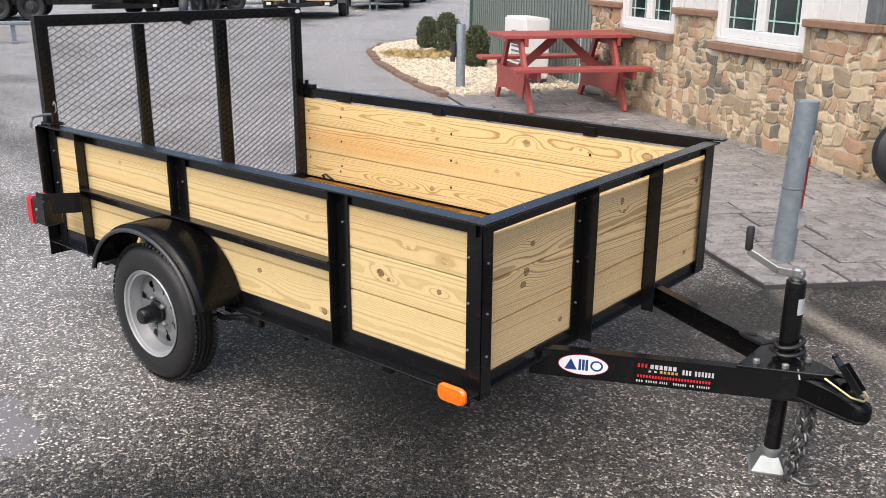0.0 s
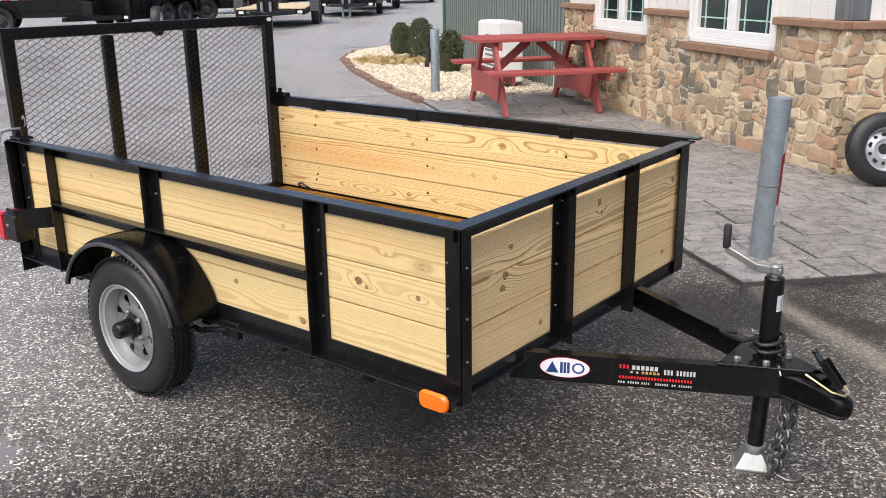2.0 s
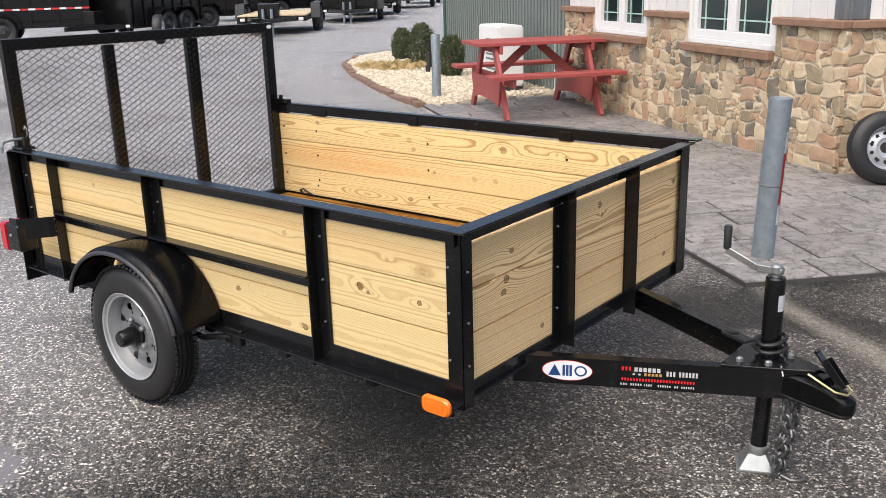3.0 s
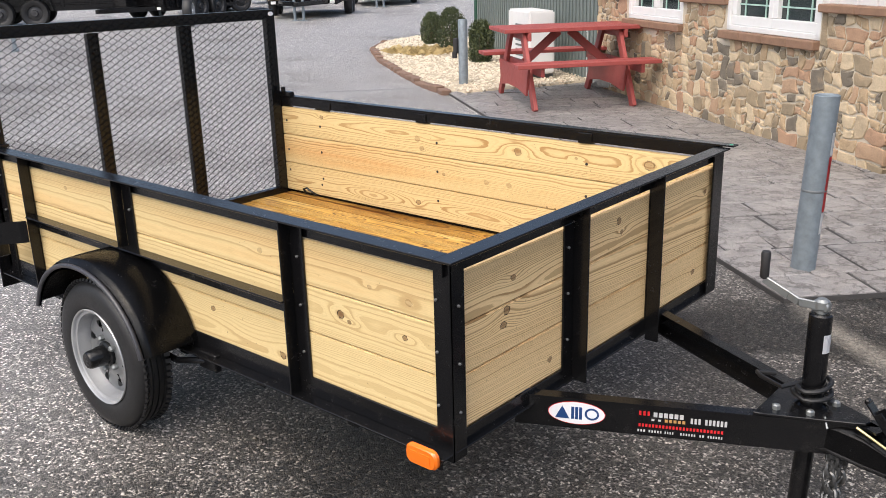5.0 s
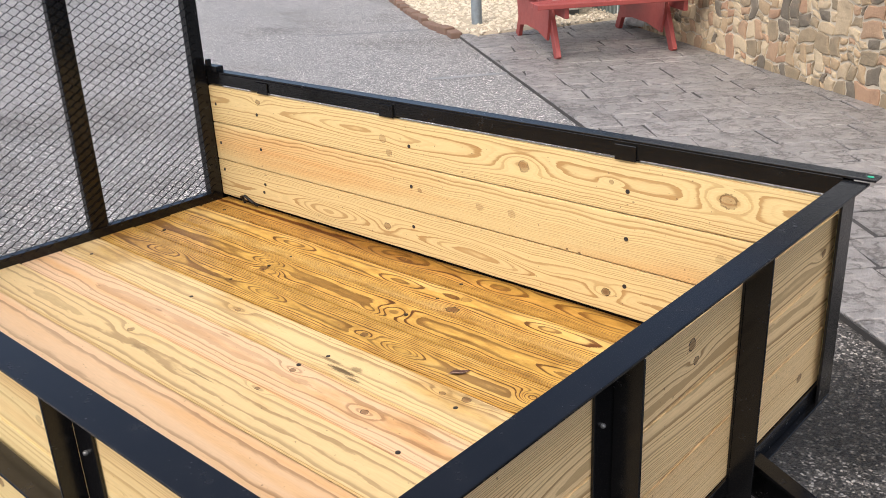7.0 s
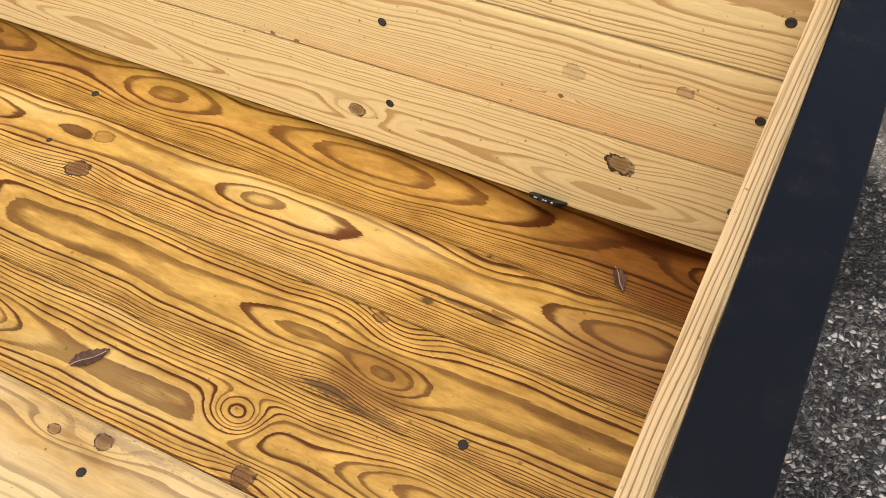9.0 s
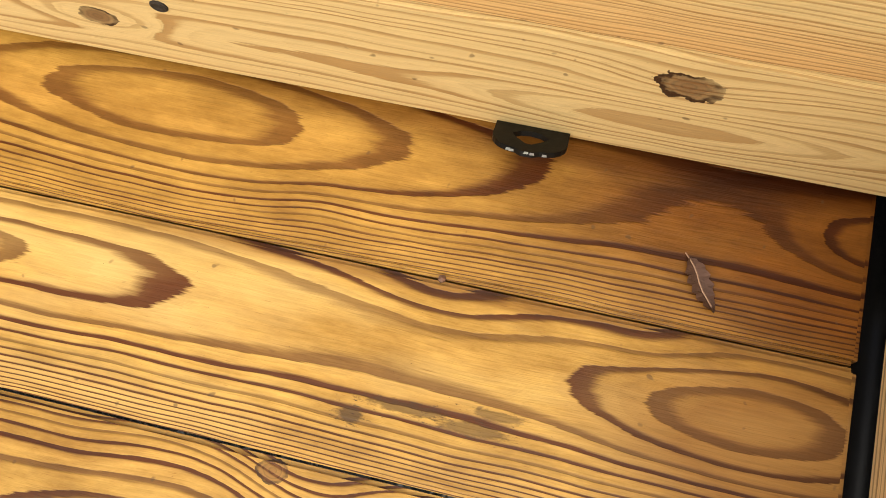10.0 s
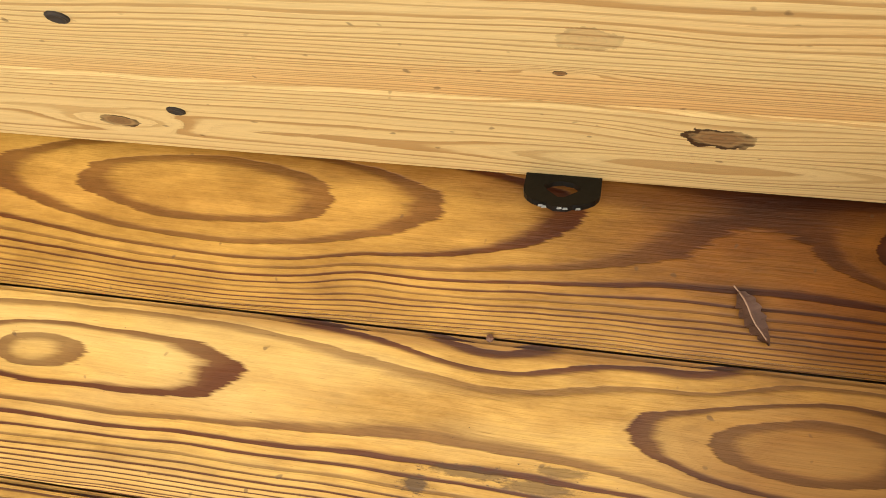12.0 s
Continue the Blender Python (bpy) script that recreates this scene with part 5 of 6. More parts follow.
for x, y in ((0.585, 0.655), (0.665, 0.675), (0.61, 0.80), (0.70, 0.765)):
    bm = bmesh.new()
    lathe(bm, [(0.011, 0.367), (0.011, 0.379), (0.006, 0.382)], Matrix.Translation((x, y, 0)), 6)
    part("bolt", bm, ZINC, trailer, "bright hex bolt")
bm = bmesh.new()
tube(bm, [(0.70, 0.68, 0.372), (0.705, 0.677, 0.358), (0.712, 0.672, 0.345)], 0.003, 6)
part("cotter", bm, ZINC, trailer)

# swivel jack
JX, JY = 0.648, 0.732
jm = Matrix.Translation((JX, JY, 0))
bm = bmesh.new()
lathe(bm, [(0.029, 0.36), (0.029, 0.622), (0.025, 0.626), (0.010, 0.627)], jm, 28)
jack = part("tongue_jack", bm, BLACK, trailer, "black screw jack standing on a zinc foot", True)
bm = bmesh.new()
lathe(bm, [(0.025, 0.055), (0.025, 0.362)], jm, 24)
part("inner_tube", bm, BLACK, jack, "", True)
bm = bmesh.new()
lathe(bm, [(0.028, 0.05), (0.033, 0.062), (0.031, 0.075), (0.0255, 0.078)], jm, 20)
fm = Matrix.Translation((JX - 0.005, JY, 0)) @ Matrix.Rotation(radians(24), 4, "Z")
for z0, z1, a, b in ((0.0, 0.008, 0.055, 0.058), (0.008, 0.052, 0.050, 0.026)):
    lo = [bm.verts.new(fm @ Vector((x * a, y * a, z0))) for x, y in ((-1, -1), (1, -1), (1, 1), (-1, 1))]
    hi = [bm.verts.new(fm @ Vector((x * b, y * b, z1))) for x, y in ((-1, -1), (1, -1), (1, 1), (-1, 1))]
    bm.faces.new(lo[::-1])
    bm.faces.new(hi)
    for i in range(4):
        bm.faces.new((lo[i], lo[(i + 1) % 4], hi[(i + 1) % 4], hi[i]))
part("foot", bm, ZINC, jack, "dull zinc foot pad", True)
bm = bmesh.new()
lathe(bm, [(0.014, 0.624), (0.014, 0.636), (0.019, 0.640), (0.019, 0.658), (0.012, 0.664)], jm, 20)
box(bm, JX - 0.024, JX + 0.020, JY - 0.014, JY + 0.014, 0.632, 0.656, 0.004)
part("crank_head", bm, ZINC, jack, "", True)
bm = bmesh.new()
arm = [(JX, JY - 0.012, 0.648), (JX - 0.055, JY - 0.008, 0.646), (JX - 0.085, JY, 0.655), (JX - 0.158, JY + 0.01, 0.682)]
for a, b in zip(arm, arm[1:]):
    beam(bm, a, b, 0.008, 0.022, 0.002)
part("crank_arm", bm, ZINC, jack, "bright cranked arm")
bm = bmesh.new()
lathe(bm, [(0.0095, 0), (0.012, 0.006), (0.0115, 0.030), (0.0125, 0.068), (0.010, 0.074)], Matrix.Translation((JX - 0.156, JY + 0.01, 0.684)), 18)
part("crank_grip", bm, GRIP, jack, "black plastic grip", True)
bm = bmesh.new()
for i in range(7):
    a0, a1 = radians(-48 + 9 * i), radians(-39 + 9 * i)
    q = [(JX + 0.0295 * math.cos(a), JY + 0.0295 * math.sin(a), z) for a, z in ((a0, 0.525), (a1, 0.525), (a1, 0.575), (a0, 0.575))]
    bm.faces.new([bm.verts.new(p) for p in q])
bmesh.ops.solidify(bm, geom=bm.faces[:], thickness=-0.0006)
part("label_sticker", bm, STICKER, jack, "white label")
bm = bmesh.new()
lathe(bm, [(0.031, 0.367), (0.042, 0.367), (0.042, 0.374), (0.031, 0.376)], jm, 28, True)
part("jack_flange", bm, BLACK, jack, "", True)
# breakaway cable coiled round the jack
bm = bmesh.new()
coil = [(JX + (0.045 + 0.004 * math.sin(i)) * math.cos(i * 0.42), JY + (0.048 + 0.004 * math.cos(i * 1.7)) * math.sin(i * 0.42), 0.385 + 0.0016 * i + 0.003 * math.sin(i * 0.9)) for i in range(34)]
coil += [(JX - 0.06, JY - 0.06, 0.425), (JX - 0.13, JY - 0.02, 0.42), (JX - 0.16, JY + 0.03, 0.405), (JX - 0.12, JY + 0.06, 0.40)]
tube(bm, coil, 0.0065, 8)
part("cable_loop", bm, RUBBER, trailer, "black cable coiled round the jack", True)


def chain(points, name="safety_chain"):
    """Interlocked links along a hanging line."""
    bm = bmesh.new()
    for i in range(len(points) - 1):
        a, b = Vector(points[i]), Vector(points[i + 1])
        d = (b - a).normalized()
        s = d.cross(Vector((0.3, 0.9, 0.1))).normalized()
        s = s if i % 2 else s.cross(d)
        mid, half, w = (a + b) / 2, (b - a).length * 0.74, 0.0125
        ring = []
        for k in range(12):
            t = 6.28318 * k / 12
            ring.append(mid + d * (half * math.cos(t)) + s * (w * math.sin(t)))
        tube(bm, ring, 0.0050, 6, True)
    return part(name, bm, CHAIN_STEEL, trailer, "dull zinc safety chain hanging from the tongue", True)


def hang(x, y, z0, z1, sway, seed):
    r = random.Random(seed)
    n = round((z0 - z1) / 0.026)
    return [(x + sway * math.sin(i * 0.5) + r.uniform(-0.004, 0.004), y + r.uniform(-0.007, 0.007), z0 - (z0 - z1) * i / n) for i in range(n + 1)]


chain(hang(0.725, 0.70, 0.29, 0.012, 0.008, 1))
chain(hang(0.738, 0.725, 0.29, 0.02, 0.010, 2))
chain(hang(0.712, 0.735, 0.28, 0.016, 0.006, 3))
chain(hang(0.728, 0.69, 0.24, 0.014, 0.012, 4))
bm = bmesh.new()
tube(bm, [(0.735, 0.70, 0.012), (0.765, 0.695, 0.008), (0.79, 0.705, 0.008), (0.80, 0.722, 0.010), (0.785, 0.728, 0.012)], 0.006, 8)
part("chain_hook", bm, CHAIN_STEEL, trailer, "open chain hook on the ground", True)
# the head of the tongue sits a little back, and the jack leans out towards its foot
for ob in bpy.data.objects:
    if ob not in before_head and ob.type == "MESH":
        for v in ob.data.vertices:
            low = max(0.0, 0.36 - v.co.z)
            v.co.x -= 0.016 + 0.030 * low
            v.co.y -= 0.012 + 0.025 * low


# dead leaves on the floor
def dead_leaf(x, y, length, width, turn):
    bm = bmesh.new()
    m = Matrix.Translation((x, y, FLOOR_Z + 0.002)) @ Matrix.Rotation(radians(turn), 4, "Z")
    r = random.Random(int(abs(x) * 1000))
    n = 18
    rows = []
    for i in range(n + 1):
        t = i / n
        w = width * 0.5 * (math.sin(3.14159 * t ** 0.8) ** 0.7) * (1 + 0.16 * math.sin(i * 2.1)) if 0 < i < n else 0.0006
        z = 0.0012 * math.sin(t * 7) + 0.0008
        rows.append([bm.verts.new(m @ Vector((t * length, w * s + r.uniform(-0.0006, 0.0006), z + 0.0022 * abs(s)))) for s in (-1, -0.5, 0, 0.5, 1)])
    for a, b in zip(rows, rows[1:]):
        for i in range(4):
            bm.faces.new((a[i], a[i + 1], b[i + 1], b[i]))
    bmesh.ops.solidify(bm, geom=bm.faces[:], thickness=0.0004)
    ob = lone("leaf", bm, DEAD_LEAF, "curled brown dead leaf on the wet floor", "leaf", "dead leaves")
    bm = bmesh.new()
    tube(bm, [m @ Vector((length * t, 0.0006 * math.sin(t * 9), 0.0012 * math.sin(t * 7) + 0.0013)) for t in (-0.12, 0, 0.15, 0.3, 0.45, 0.6, 0.75, 0.9)], 0.0005, 5)
    part("midrib", bm, VEIN, ob, "pale midrib")


dead_leaf(-0.151, 1.386, 0.040, 0.015, -58)
dead_leaf(-0.700, 0.955, 0.050, 0.022, 52)
bm = bmesh.new()
bmesh.ops.create_icosphere(bm, subdivisions=1, radius=0.0032, matrix=Matrix.Translation((-0.312, 1.337, FLOOR_Z + 0.0012)))
lone("crumb", bm, DEAD_LEAF, "tiny brown crumb caught in the seam", "debris")

# ---------------------------------------------------------------- by the walk
# steel guard post with a red and white reflector
bx, by = -0.075, 2.80
bollard = thing("bollard", (bx, by, 0.022), "weathered galvanised steel pipe bollard on the walk", "bollard")
bm = bmesh.new()
lathe(bm, [(0.0575, 0.012), (0.0575, 0.866), (0.054, 0.868), (0.052, 0.864), (0.052, 0.853), (0.004, 0.856)], Matrix.Translation((bx, by, 0)), 40)
part("pipe", bm, GALV, bollard, "", True)
for z, t in ((0.42, 0.0012),):
    bm = bmesh.new()
    lathe(bm, [(0.0575, z - 0.006), (0.0592, z - 0.003), (0.0592, z + 0.003), (0.0575, z + 0.006)], Matrix.Translation((bx, by, 0)), 40, True)
    part("weld_ring", bm, GREY_TRIM, bollard, "", True)
for z0, z1, mat in ((0.21, 0.315, TAPE_WHITE), (0.32, 0.585, TAPE_RED), (0.59, 0.70, TAPE_WHITE)):
    bm = bmesh.new()
    a0, a1 = radians(-18), radians(26)
    for i in range(6):
        p, q = a0 + (a1 - a0) * i / 6, a0 + (a1 - a0) * (i + 1) / 6
        bm.faces.new([bm.verts.new((bx + 0.0582 * math.cos(a), by + 0.0582 * math.sin(a), z)) for a, z in ((p, z0), (q, z0), (q, z1), (p, z1))])
    bmesh.ops.solidify(bm, geom=bm.faces[:], thickness=-0.001)
    part("reflector_strip", bm, mat, bollard, "red strip" if mat is TAPE_RED else "white strip")
for ob in bollard.children:
    for v in ob.data.vertices:
        v.co.x -= 0.030 * (1 - v.co.z / 0.866)
        v.co.y -= 0.012 * (1 - v.co.z / 0.866)

px, py = -5.83, 7.17
post = thing("guard_post", (px, py, 0.022), "slim grey steel post with a dark bracket", "post")
bm = bmesh.new()
lathe(bm, [(0.057, 0.0), (0.057, 0.80), (0.052, 0.812), (0.01, 0.814)], Matrix.Translation((px, py, 0.01)), 28)
part("pipe", bm, GALV, post, "", True)
bm = bmesh.new()
box(bm, px - 0.085, px - 0.03, py - 0.09, py - 0.03, 0.42, 0.60, 0.006)
box(bm, px - 0.11, px - 0.05, py - 0.08, py - 0.05, 0.36, 0.44, 0.004)
part("bracket", bm, GRIP, post, "dark clamp-on bracket")

# picnic table
TC = Vector((-4.158, 6.84, 0.030))
TM = Matrix.Translation(TC) @ Matrix.Rotation(radians(51), 4, "Z")
table = thing("picnic_table", TC, "brick-red painted wooden picnic table with attached benches", "picnic table")


def tpart(name, boxes, bevel=0.004, label=""):
    bm = bmesh.new()
    for b in boxes:
        box(bm, *b, bevel, TM)
    return part(name, bm, RED_PAINT, table, label)


def tbeam(name, a, b, w, h):
    bm = bmesh.new()
    beam(bm, TM @ Vector(a), TM @ Vector(b), w, h, 0.004)
    return part(name, bm, RED_PAINT, table)


for i in range(5):
    y = -0.36 + 0.145 * i
    tpart("top_plank", [(-0.74, 0.74, y, y + 0.139, 0.745, 0.783)])
for y in (-0.745, 0.745):
    for k in (-0.070, 0.073):
        tpart("bench_plank", [(-0.74, 0.74, y + k - 0.069, y + k + 0.069, 0.440, 0.478)])
for x in (-0.52, 0.52):
    for s in (-1, 1):
        tbeam("leg", (x, s * 0.235, 0.742), (x, s * 0.72, -0.008), 0.040, 0.10)
    tpart("cross_rail", [(x + 0.022, x + 0.060, -0.84, 0.84, 0.350, 0.439)])
    tpart("cross_rail", [(x + 0.022, x + 0.060, -0.36, 0.36, 0.66, 0.743)])
    bm = bmesh.new()
    gus = [(-0.60, 0.40), (-0.52, 0.13), (-0.20, 0.17), (0.20, 0.17), (0.52, 0.13), (0.60, 0.40)]
    prism(bm, gus, TM @ Matrix(((0, 0, 1, x - 0.045), (1, 0, 0, 0), (0, 1, 0, 0), (0, 0, 0, 1))), 0.022)
    part("gusset", bm, RED_PAINT, table)
for s in (-1, 1):
    tbeam("brace", (s * 0.49, 0.0, 0.37), (s * 0.06, 0.0, 0.73), 0.040, 0.085)

# spare wheel leaning on the wall
tc = Vector((-0.02, 4.90, 0.022))
spare = thing("spare_wheel", tc, "black spare tyre on a silver rim leaning on the stone wall", "wheel")
sm = Matrix.Translation(tc + Vector((0.0, 0.0, 0.262))) @ Matrix.Rotation(math.atan2(N2.y, N2.x), 4, "Z") @ Matrix.Rotation(radians(80), 4, "Y")
bm = bmesh.new()
lathe(bm, [(0.145, 0.040), (0.155, 0.058), (0.20, 0.064), (0.23, 0.052), (0.25, 0.032), (0.253, -0.02), (0.25, -0.045), (0.225, -0.064), (0.155, -0.058), (0.145, -0.042)], sm, 56, True)
part("tyre", bm, RUBBER, spare, "", True)
bm = bmesh.new()
lathe(bm, [(0.147, 0.050), (0.152, 0.052), (0.146, 0.036), (0.134, 0.03), (0.130, -0.01), (0.10, 0.004), (0.068, 0.012), (0.055, 0.004), (0.038, 0.004), (0.038, -0.015), (0.14, -0.04)], sm, 48, True)
rim = part("rim", bm, SILVER, spare, "silver spoked rim", True)
for i in range(10):
    a = 6.28318 * i / 10
    bm = bmesh.new()
    prism(bm, [(0.098 + 0.018 * math.cos(t), 0.018 * math.sin(t) * (1.2 if i % 2 else 0.8)) for t in (0.3, 1.6, 2.8, 4.0, 5.2)], sm @ Matrix.Rotation(a, 4, "Z") @ Matrix.Translation((0, 0, 0.0055)), 0.0015)
    part("rim_slot", bm, DARK_HOLE, rim)
bm = bmesh.new()
lathe(bm, [(0.037, 0.004), (0.036, 0.007), (0.002, 0.007)], sm, 24)
part("centre_bore", bm, DARK_HOLE, rim, "", True)

# pale gravel bed with shrubs
BED = [(-5.35, 6.62), (-4.6, 8.3), (-7.2, 12.4), (-11.6, 12.9), (-11.2, 11.4), (-10.4, 10.25), (-9.0, 9.0), (-7.6, 7.95), (-6.3, 7.02)]
bm = bmesh.new()
prism(bm, BED, Matrix.Identity(4), 0.05, 0.06, 0.03)
lone("gravel_bed", bm, SOIL, "raised bed of pale cream gravel", "gravel bed", kind="structure")


def inside(p, poly):
    hit = False
    for (ax, ay), (bx_, by_) in zip(poly, poly[1:] + poly[:1]):
        if (ay > p[1]) != (by_ > p[1]) and p[0] < (bx_ - ax) * (p[1] - ay) / (by_ - ay) + ax:
            hit = not hit
    return hit


r = random.Random(9)
verts, faces = [], []
OCT = [(1, 0, 0), (-1, 0, 0), (0, 1, 0), (0, -1, 0), (0, 0, 1), (0, 0, -1)]
OF = [(0, 2, 4), (2, 1, 4), (1, 3, 4), (3, 0, 4), (2, 0, 5), (1, 2, 5), (3, 1, 5), (0, 3, 5)]
made = 0
while made < 5200:
    p = (r.uniform(-11.4, -4.7), r.uniform(6.6, 12.6))
    if not inside(p, BED):
        continue
    made += 1
    size = r.uniform(0.014, 0.034)
    e = Euler((r.uniform(0, 6), r.uniform(0, 6), r.uniform(0, 6))).to_matrix()
    i = len(verts)
    for o in OCT:
        q = e @ (Vector(o) * size * r.uniform(0.7, 1.15))
        verts.append((p[0] + q.x, p[1] + q.y, 0.054 + q.z * 0.75))
    faces += [tuple(i + k for k in f) for f in OF]
me = bpy.data.meshes.new("pebbles")
me.from_pydata(verts, [], faces)
me.materials.append(PEBBLE)
tagged(new("pebbles", me), "cream landscaping pebbles over the bed", "gravel", kind="stuff")

# rough edging bricks along the bed
edge_line = [Vector((-5.55, 6.55)), Vector((-6.3, 6.98)), Vector((-7.6, 7.90)), Vector((-9.0, 8.95)), Vector((-10.4, 10.2)), Vector((-11.25, 11.4))]
n = 0
for a, b in zip(edge_line, edge_line[1:]):
    d = (b - a)
    count = max(1, int(d.length / 0.27))
    for i in range(count):
        p = a + d * ((i + 0.5) / count)
        n += 1
        bm = bmesh.new()
        m = Matrix.Translation((p.x, p.y, 0.0)) @ Matrix.Rotation(math.atan2(d.y, d.x) + r.uniform(-0.16, 0.16), 4, "Z") @ Matrix.Rotation(r.uniform(-0.05, 0.05), 4, "X")
        box(bm, -0.115, 0.115, -0.06, 0.06, -0.01, 0.055 + r.uniform(-0.012, 0.02), 0.010, m)
        lone("edging_brick", bm, BRICK, "weathered brown edging brick beside the gravel", "brick", "edging bricks")


def shrub(x, y, w, h, seed, tall):
    ob = thing("shrub", (x, y, 0.05), "clipped dark green boxwood shrub in pale gravel" if not tall else "taller clipped boxwood shrub in pale gravel", "shrub", "boxwood shrubs")
    q = random.Random(seed)
    bm = bmesh.new()
    tube(bm, [(x, y, 0.03), (x + 0.01, y, 0.12), (x, y + 0.01, h * 0.5)], 0.022, 7)
    for i in range(6):
        a = i * 1.05
        tube(bm, [(x, y, 0.10), (x + 0.1 * math.cos(a), y + 0.1 * math.sin(a), h * 0.35), (x + w * 0.4 * math.cos(a), y + w * 0.4 * math.sin(a), h * 0.7)], 0.009, 5)
    part("trunk", bm, BARK, ob)
    vs, fs = [], []
    for i in range(5200):
        a, t = q.uniform(0, 6.28318), q.random()
        z = 0.05 + h * t
        out = w * 0.5 * (1 - max(0, t - 0.72) ** 1.4 * 3.4) * (1 - max(0, 0.18 - t) * 1.8)
        lump = 1 + 0.13 * math.sin(a * 3 + seed + t * 5) + 0.08 * math.sin(a * 7 + t * 13)
        rad = out * lump * (q.random() ** 0.28)
        c = Vector((x + rad * math.cos(a), y + rad * math.sin(a), z + q.uniform(-0.03, 0.03)))
        e = Euler((q.uniform(0, 6), q.uniform(0, 6), q.uniform(0, 6))).to_matrix()
        s = q.uniform(0.010, 0.019)
        k = len(vs)
        vs += [tuple(c + e @ Vector(v) * s) for v in ((-1.2, 0, 0), (0, -0.6, 0.15), (1.2, 0, 0), (0, 0.6, 0.15))]
        fs.append((k, k + 1, k + 2, k + 3))
    me = bpy.data.meshes.new("crown")
    me.from_pydata(vs, [], fs)
    me.materials.append(LEAF)
    crown = new("crown", me)
    crown.parent, crown.matrix_parent_inverse = ob, base_of(ob).inverted()


shrub(-9.97, 11.31, 0.37, 0.54, 1, False)
shrub(-8.64, 10.28, 0.42, 0.70, 2, True)
shrub(-7.19, 9.24, 0.37, 0.59, 3, False)
verts, faces = [], []
for i in range(420):
    x, y = r.gauss(-8.9, 0.22), r.gauss(9.75, 0.16)
    a, ln = r.uniform(0, 6.28), r.uniform(0.10, 0.24)
    k = len(verts)
    verts += [(x, y, 0.055), (x + 0.006, y, 0.055), (x + ln * 0.6 * math.cos(a), y + ln * 0.6 * math.sin(a), 0.055 + ln * 0.5), (x + ln * math.cos(a), y + ln * math.sin(a), 0.07 + ln * 0.25)]
    faces += [(k, k + 1, k + 2), (k + 1, k + 3, k + 2)]
me = bpy.data.meshes.new("dry_grass")
me.from_pydata(verts, [], faces)
me.materials.append(STRAW)
tagged(new("dry_grass", me), "flattened tuft of dry straw-coloured grass", "grass", kind="stuff")

# outdoor unit on the gravel, with its pipe
um = Matrix.Translation((-5.60, 8.27, 0.05)) @ Matrix.Rotation(math.atan2(D1.y, D1.x), 4, "Z")
unit = thing("heat_pump", (-5.60, 8.27, 0.05), "white outdoor heat pump unit on the gravel", "air conditioner")
bm = bmesh.new()
box(bm, -0.42, 0.42, -0.17, 0.17, 0.06, 0.83, 0.02, um, 2)
part("casing", bm, WHITE, unit, "", True)
bm = bmesh.new()
for i in range(9):
    box(bm, -0.38, 0.10, 0.171, 0.176, 0.14 + i * 0.062, 0.165 + i * 0.062, 0, um)
part("grille", bm, GREY_TRIM, unit)
for x in (-0.30, 0.30):
    bm = bmesh.new()
    box(bm, x - 0.04, x + 0.04, -0.18, 0.18, 0.0, 0.06, 0.004, um)
    part("foot", bm, GREY_TRIM, unit)
bm = bmesh.new()
pts = [(-3.72 - 0.045 * i, 7.62 + 0.012 * i + 0.01 * math.sin(i), 0.09) for i in range(16)]
for i, p in enumerate(pts[:-1]):
    tube(bm, [p, Vector(p) * 0.55 + Vector(pts[i + 1]) * 0.45], 0.045, 10)
tube(bm, pts, 0.038, 10)
lone("drain_pipe", bm, WHITE, "white corrugated drain pipe lying by the wall", "pipe", smooth=True)
bm = bmesh.new()
tube(bm, [(-4.75, 8.35, 0.05), (-4.75, 8.35, 0.62)], 0.055, 14)
tube(bm, [(-4.75, 8.35, 0.62), (-4.75, 8.35, 0.70)], 0.062, 14)
lone("vent_pipe", bm, SIDING, "pale vent pipe standing in the gravel", "pipe", smooth=True)

# ---------------------------------------------------------------- parked trailers across the lot
def big_wheel(owner, x, y, r_, w, m):
    wm = m @ Matrix.Translation((x, y, r_)) @ Matrix.Rotation(radians(90), 4, "X")
    bm = bmesh.new()
    lathe(bm, [(r_ * 0.58, w / 2 - 0.02), (r_ * 0.65, w / 2), (r_ * 0.9, w / 2), (r_, w / 2 - 0.05), (r_, -w / 2 + 0.05), (r_ * 0.9, -w / 2), (r_ * 0.58, -w / 2 + 0.02)], wm, 32, True)
    t = part("wheel", bm, RUBBER, owner, "black tyre", True)
    bm = bmesh.new()
    lathe(bm, [(r_ * 0.6, w / 2 - 0.01), (r_ * 0.55, w / 2 - 0.03), (r_ * 0.5, 0.02), (r_ * 0.25, 0.05), (r_ * 0.2, w / 2), (r_ * 0.05, w / 2)], wm, 28, caps=False)
    lathe(bm, [(r_ * 0.6, -w / 2 + 0.01), (r_ * 0.55, -w / 2 + 0.03), (r_ * 0.5, -0.02), (r_ * 0.25, -0.05), (r_ * 0.2, -w / 2), (r_ * 0.05, -w / 2)], wm, 28, caps=False)
    part("rim", bm, SILVER if owner.name.startswith("stored") else DULL_RIM, t, "dull painted rim", True)


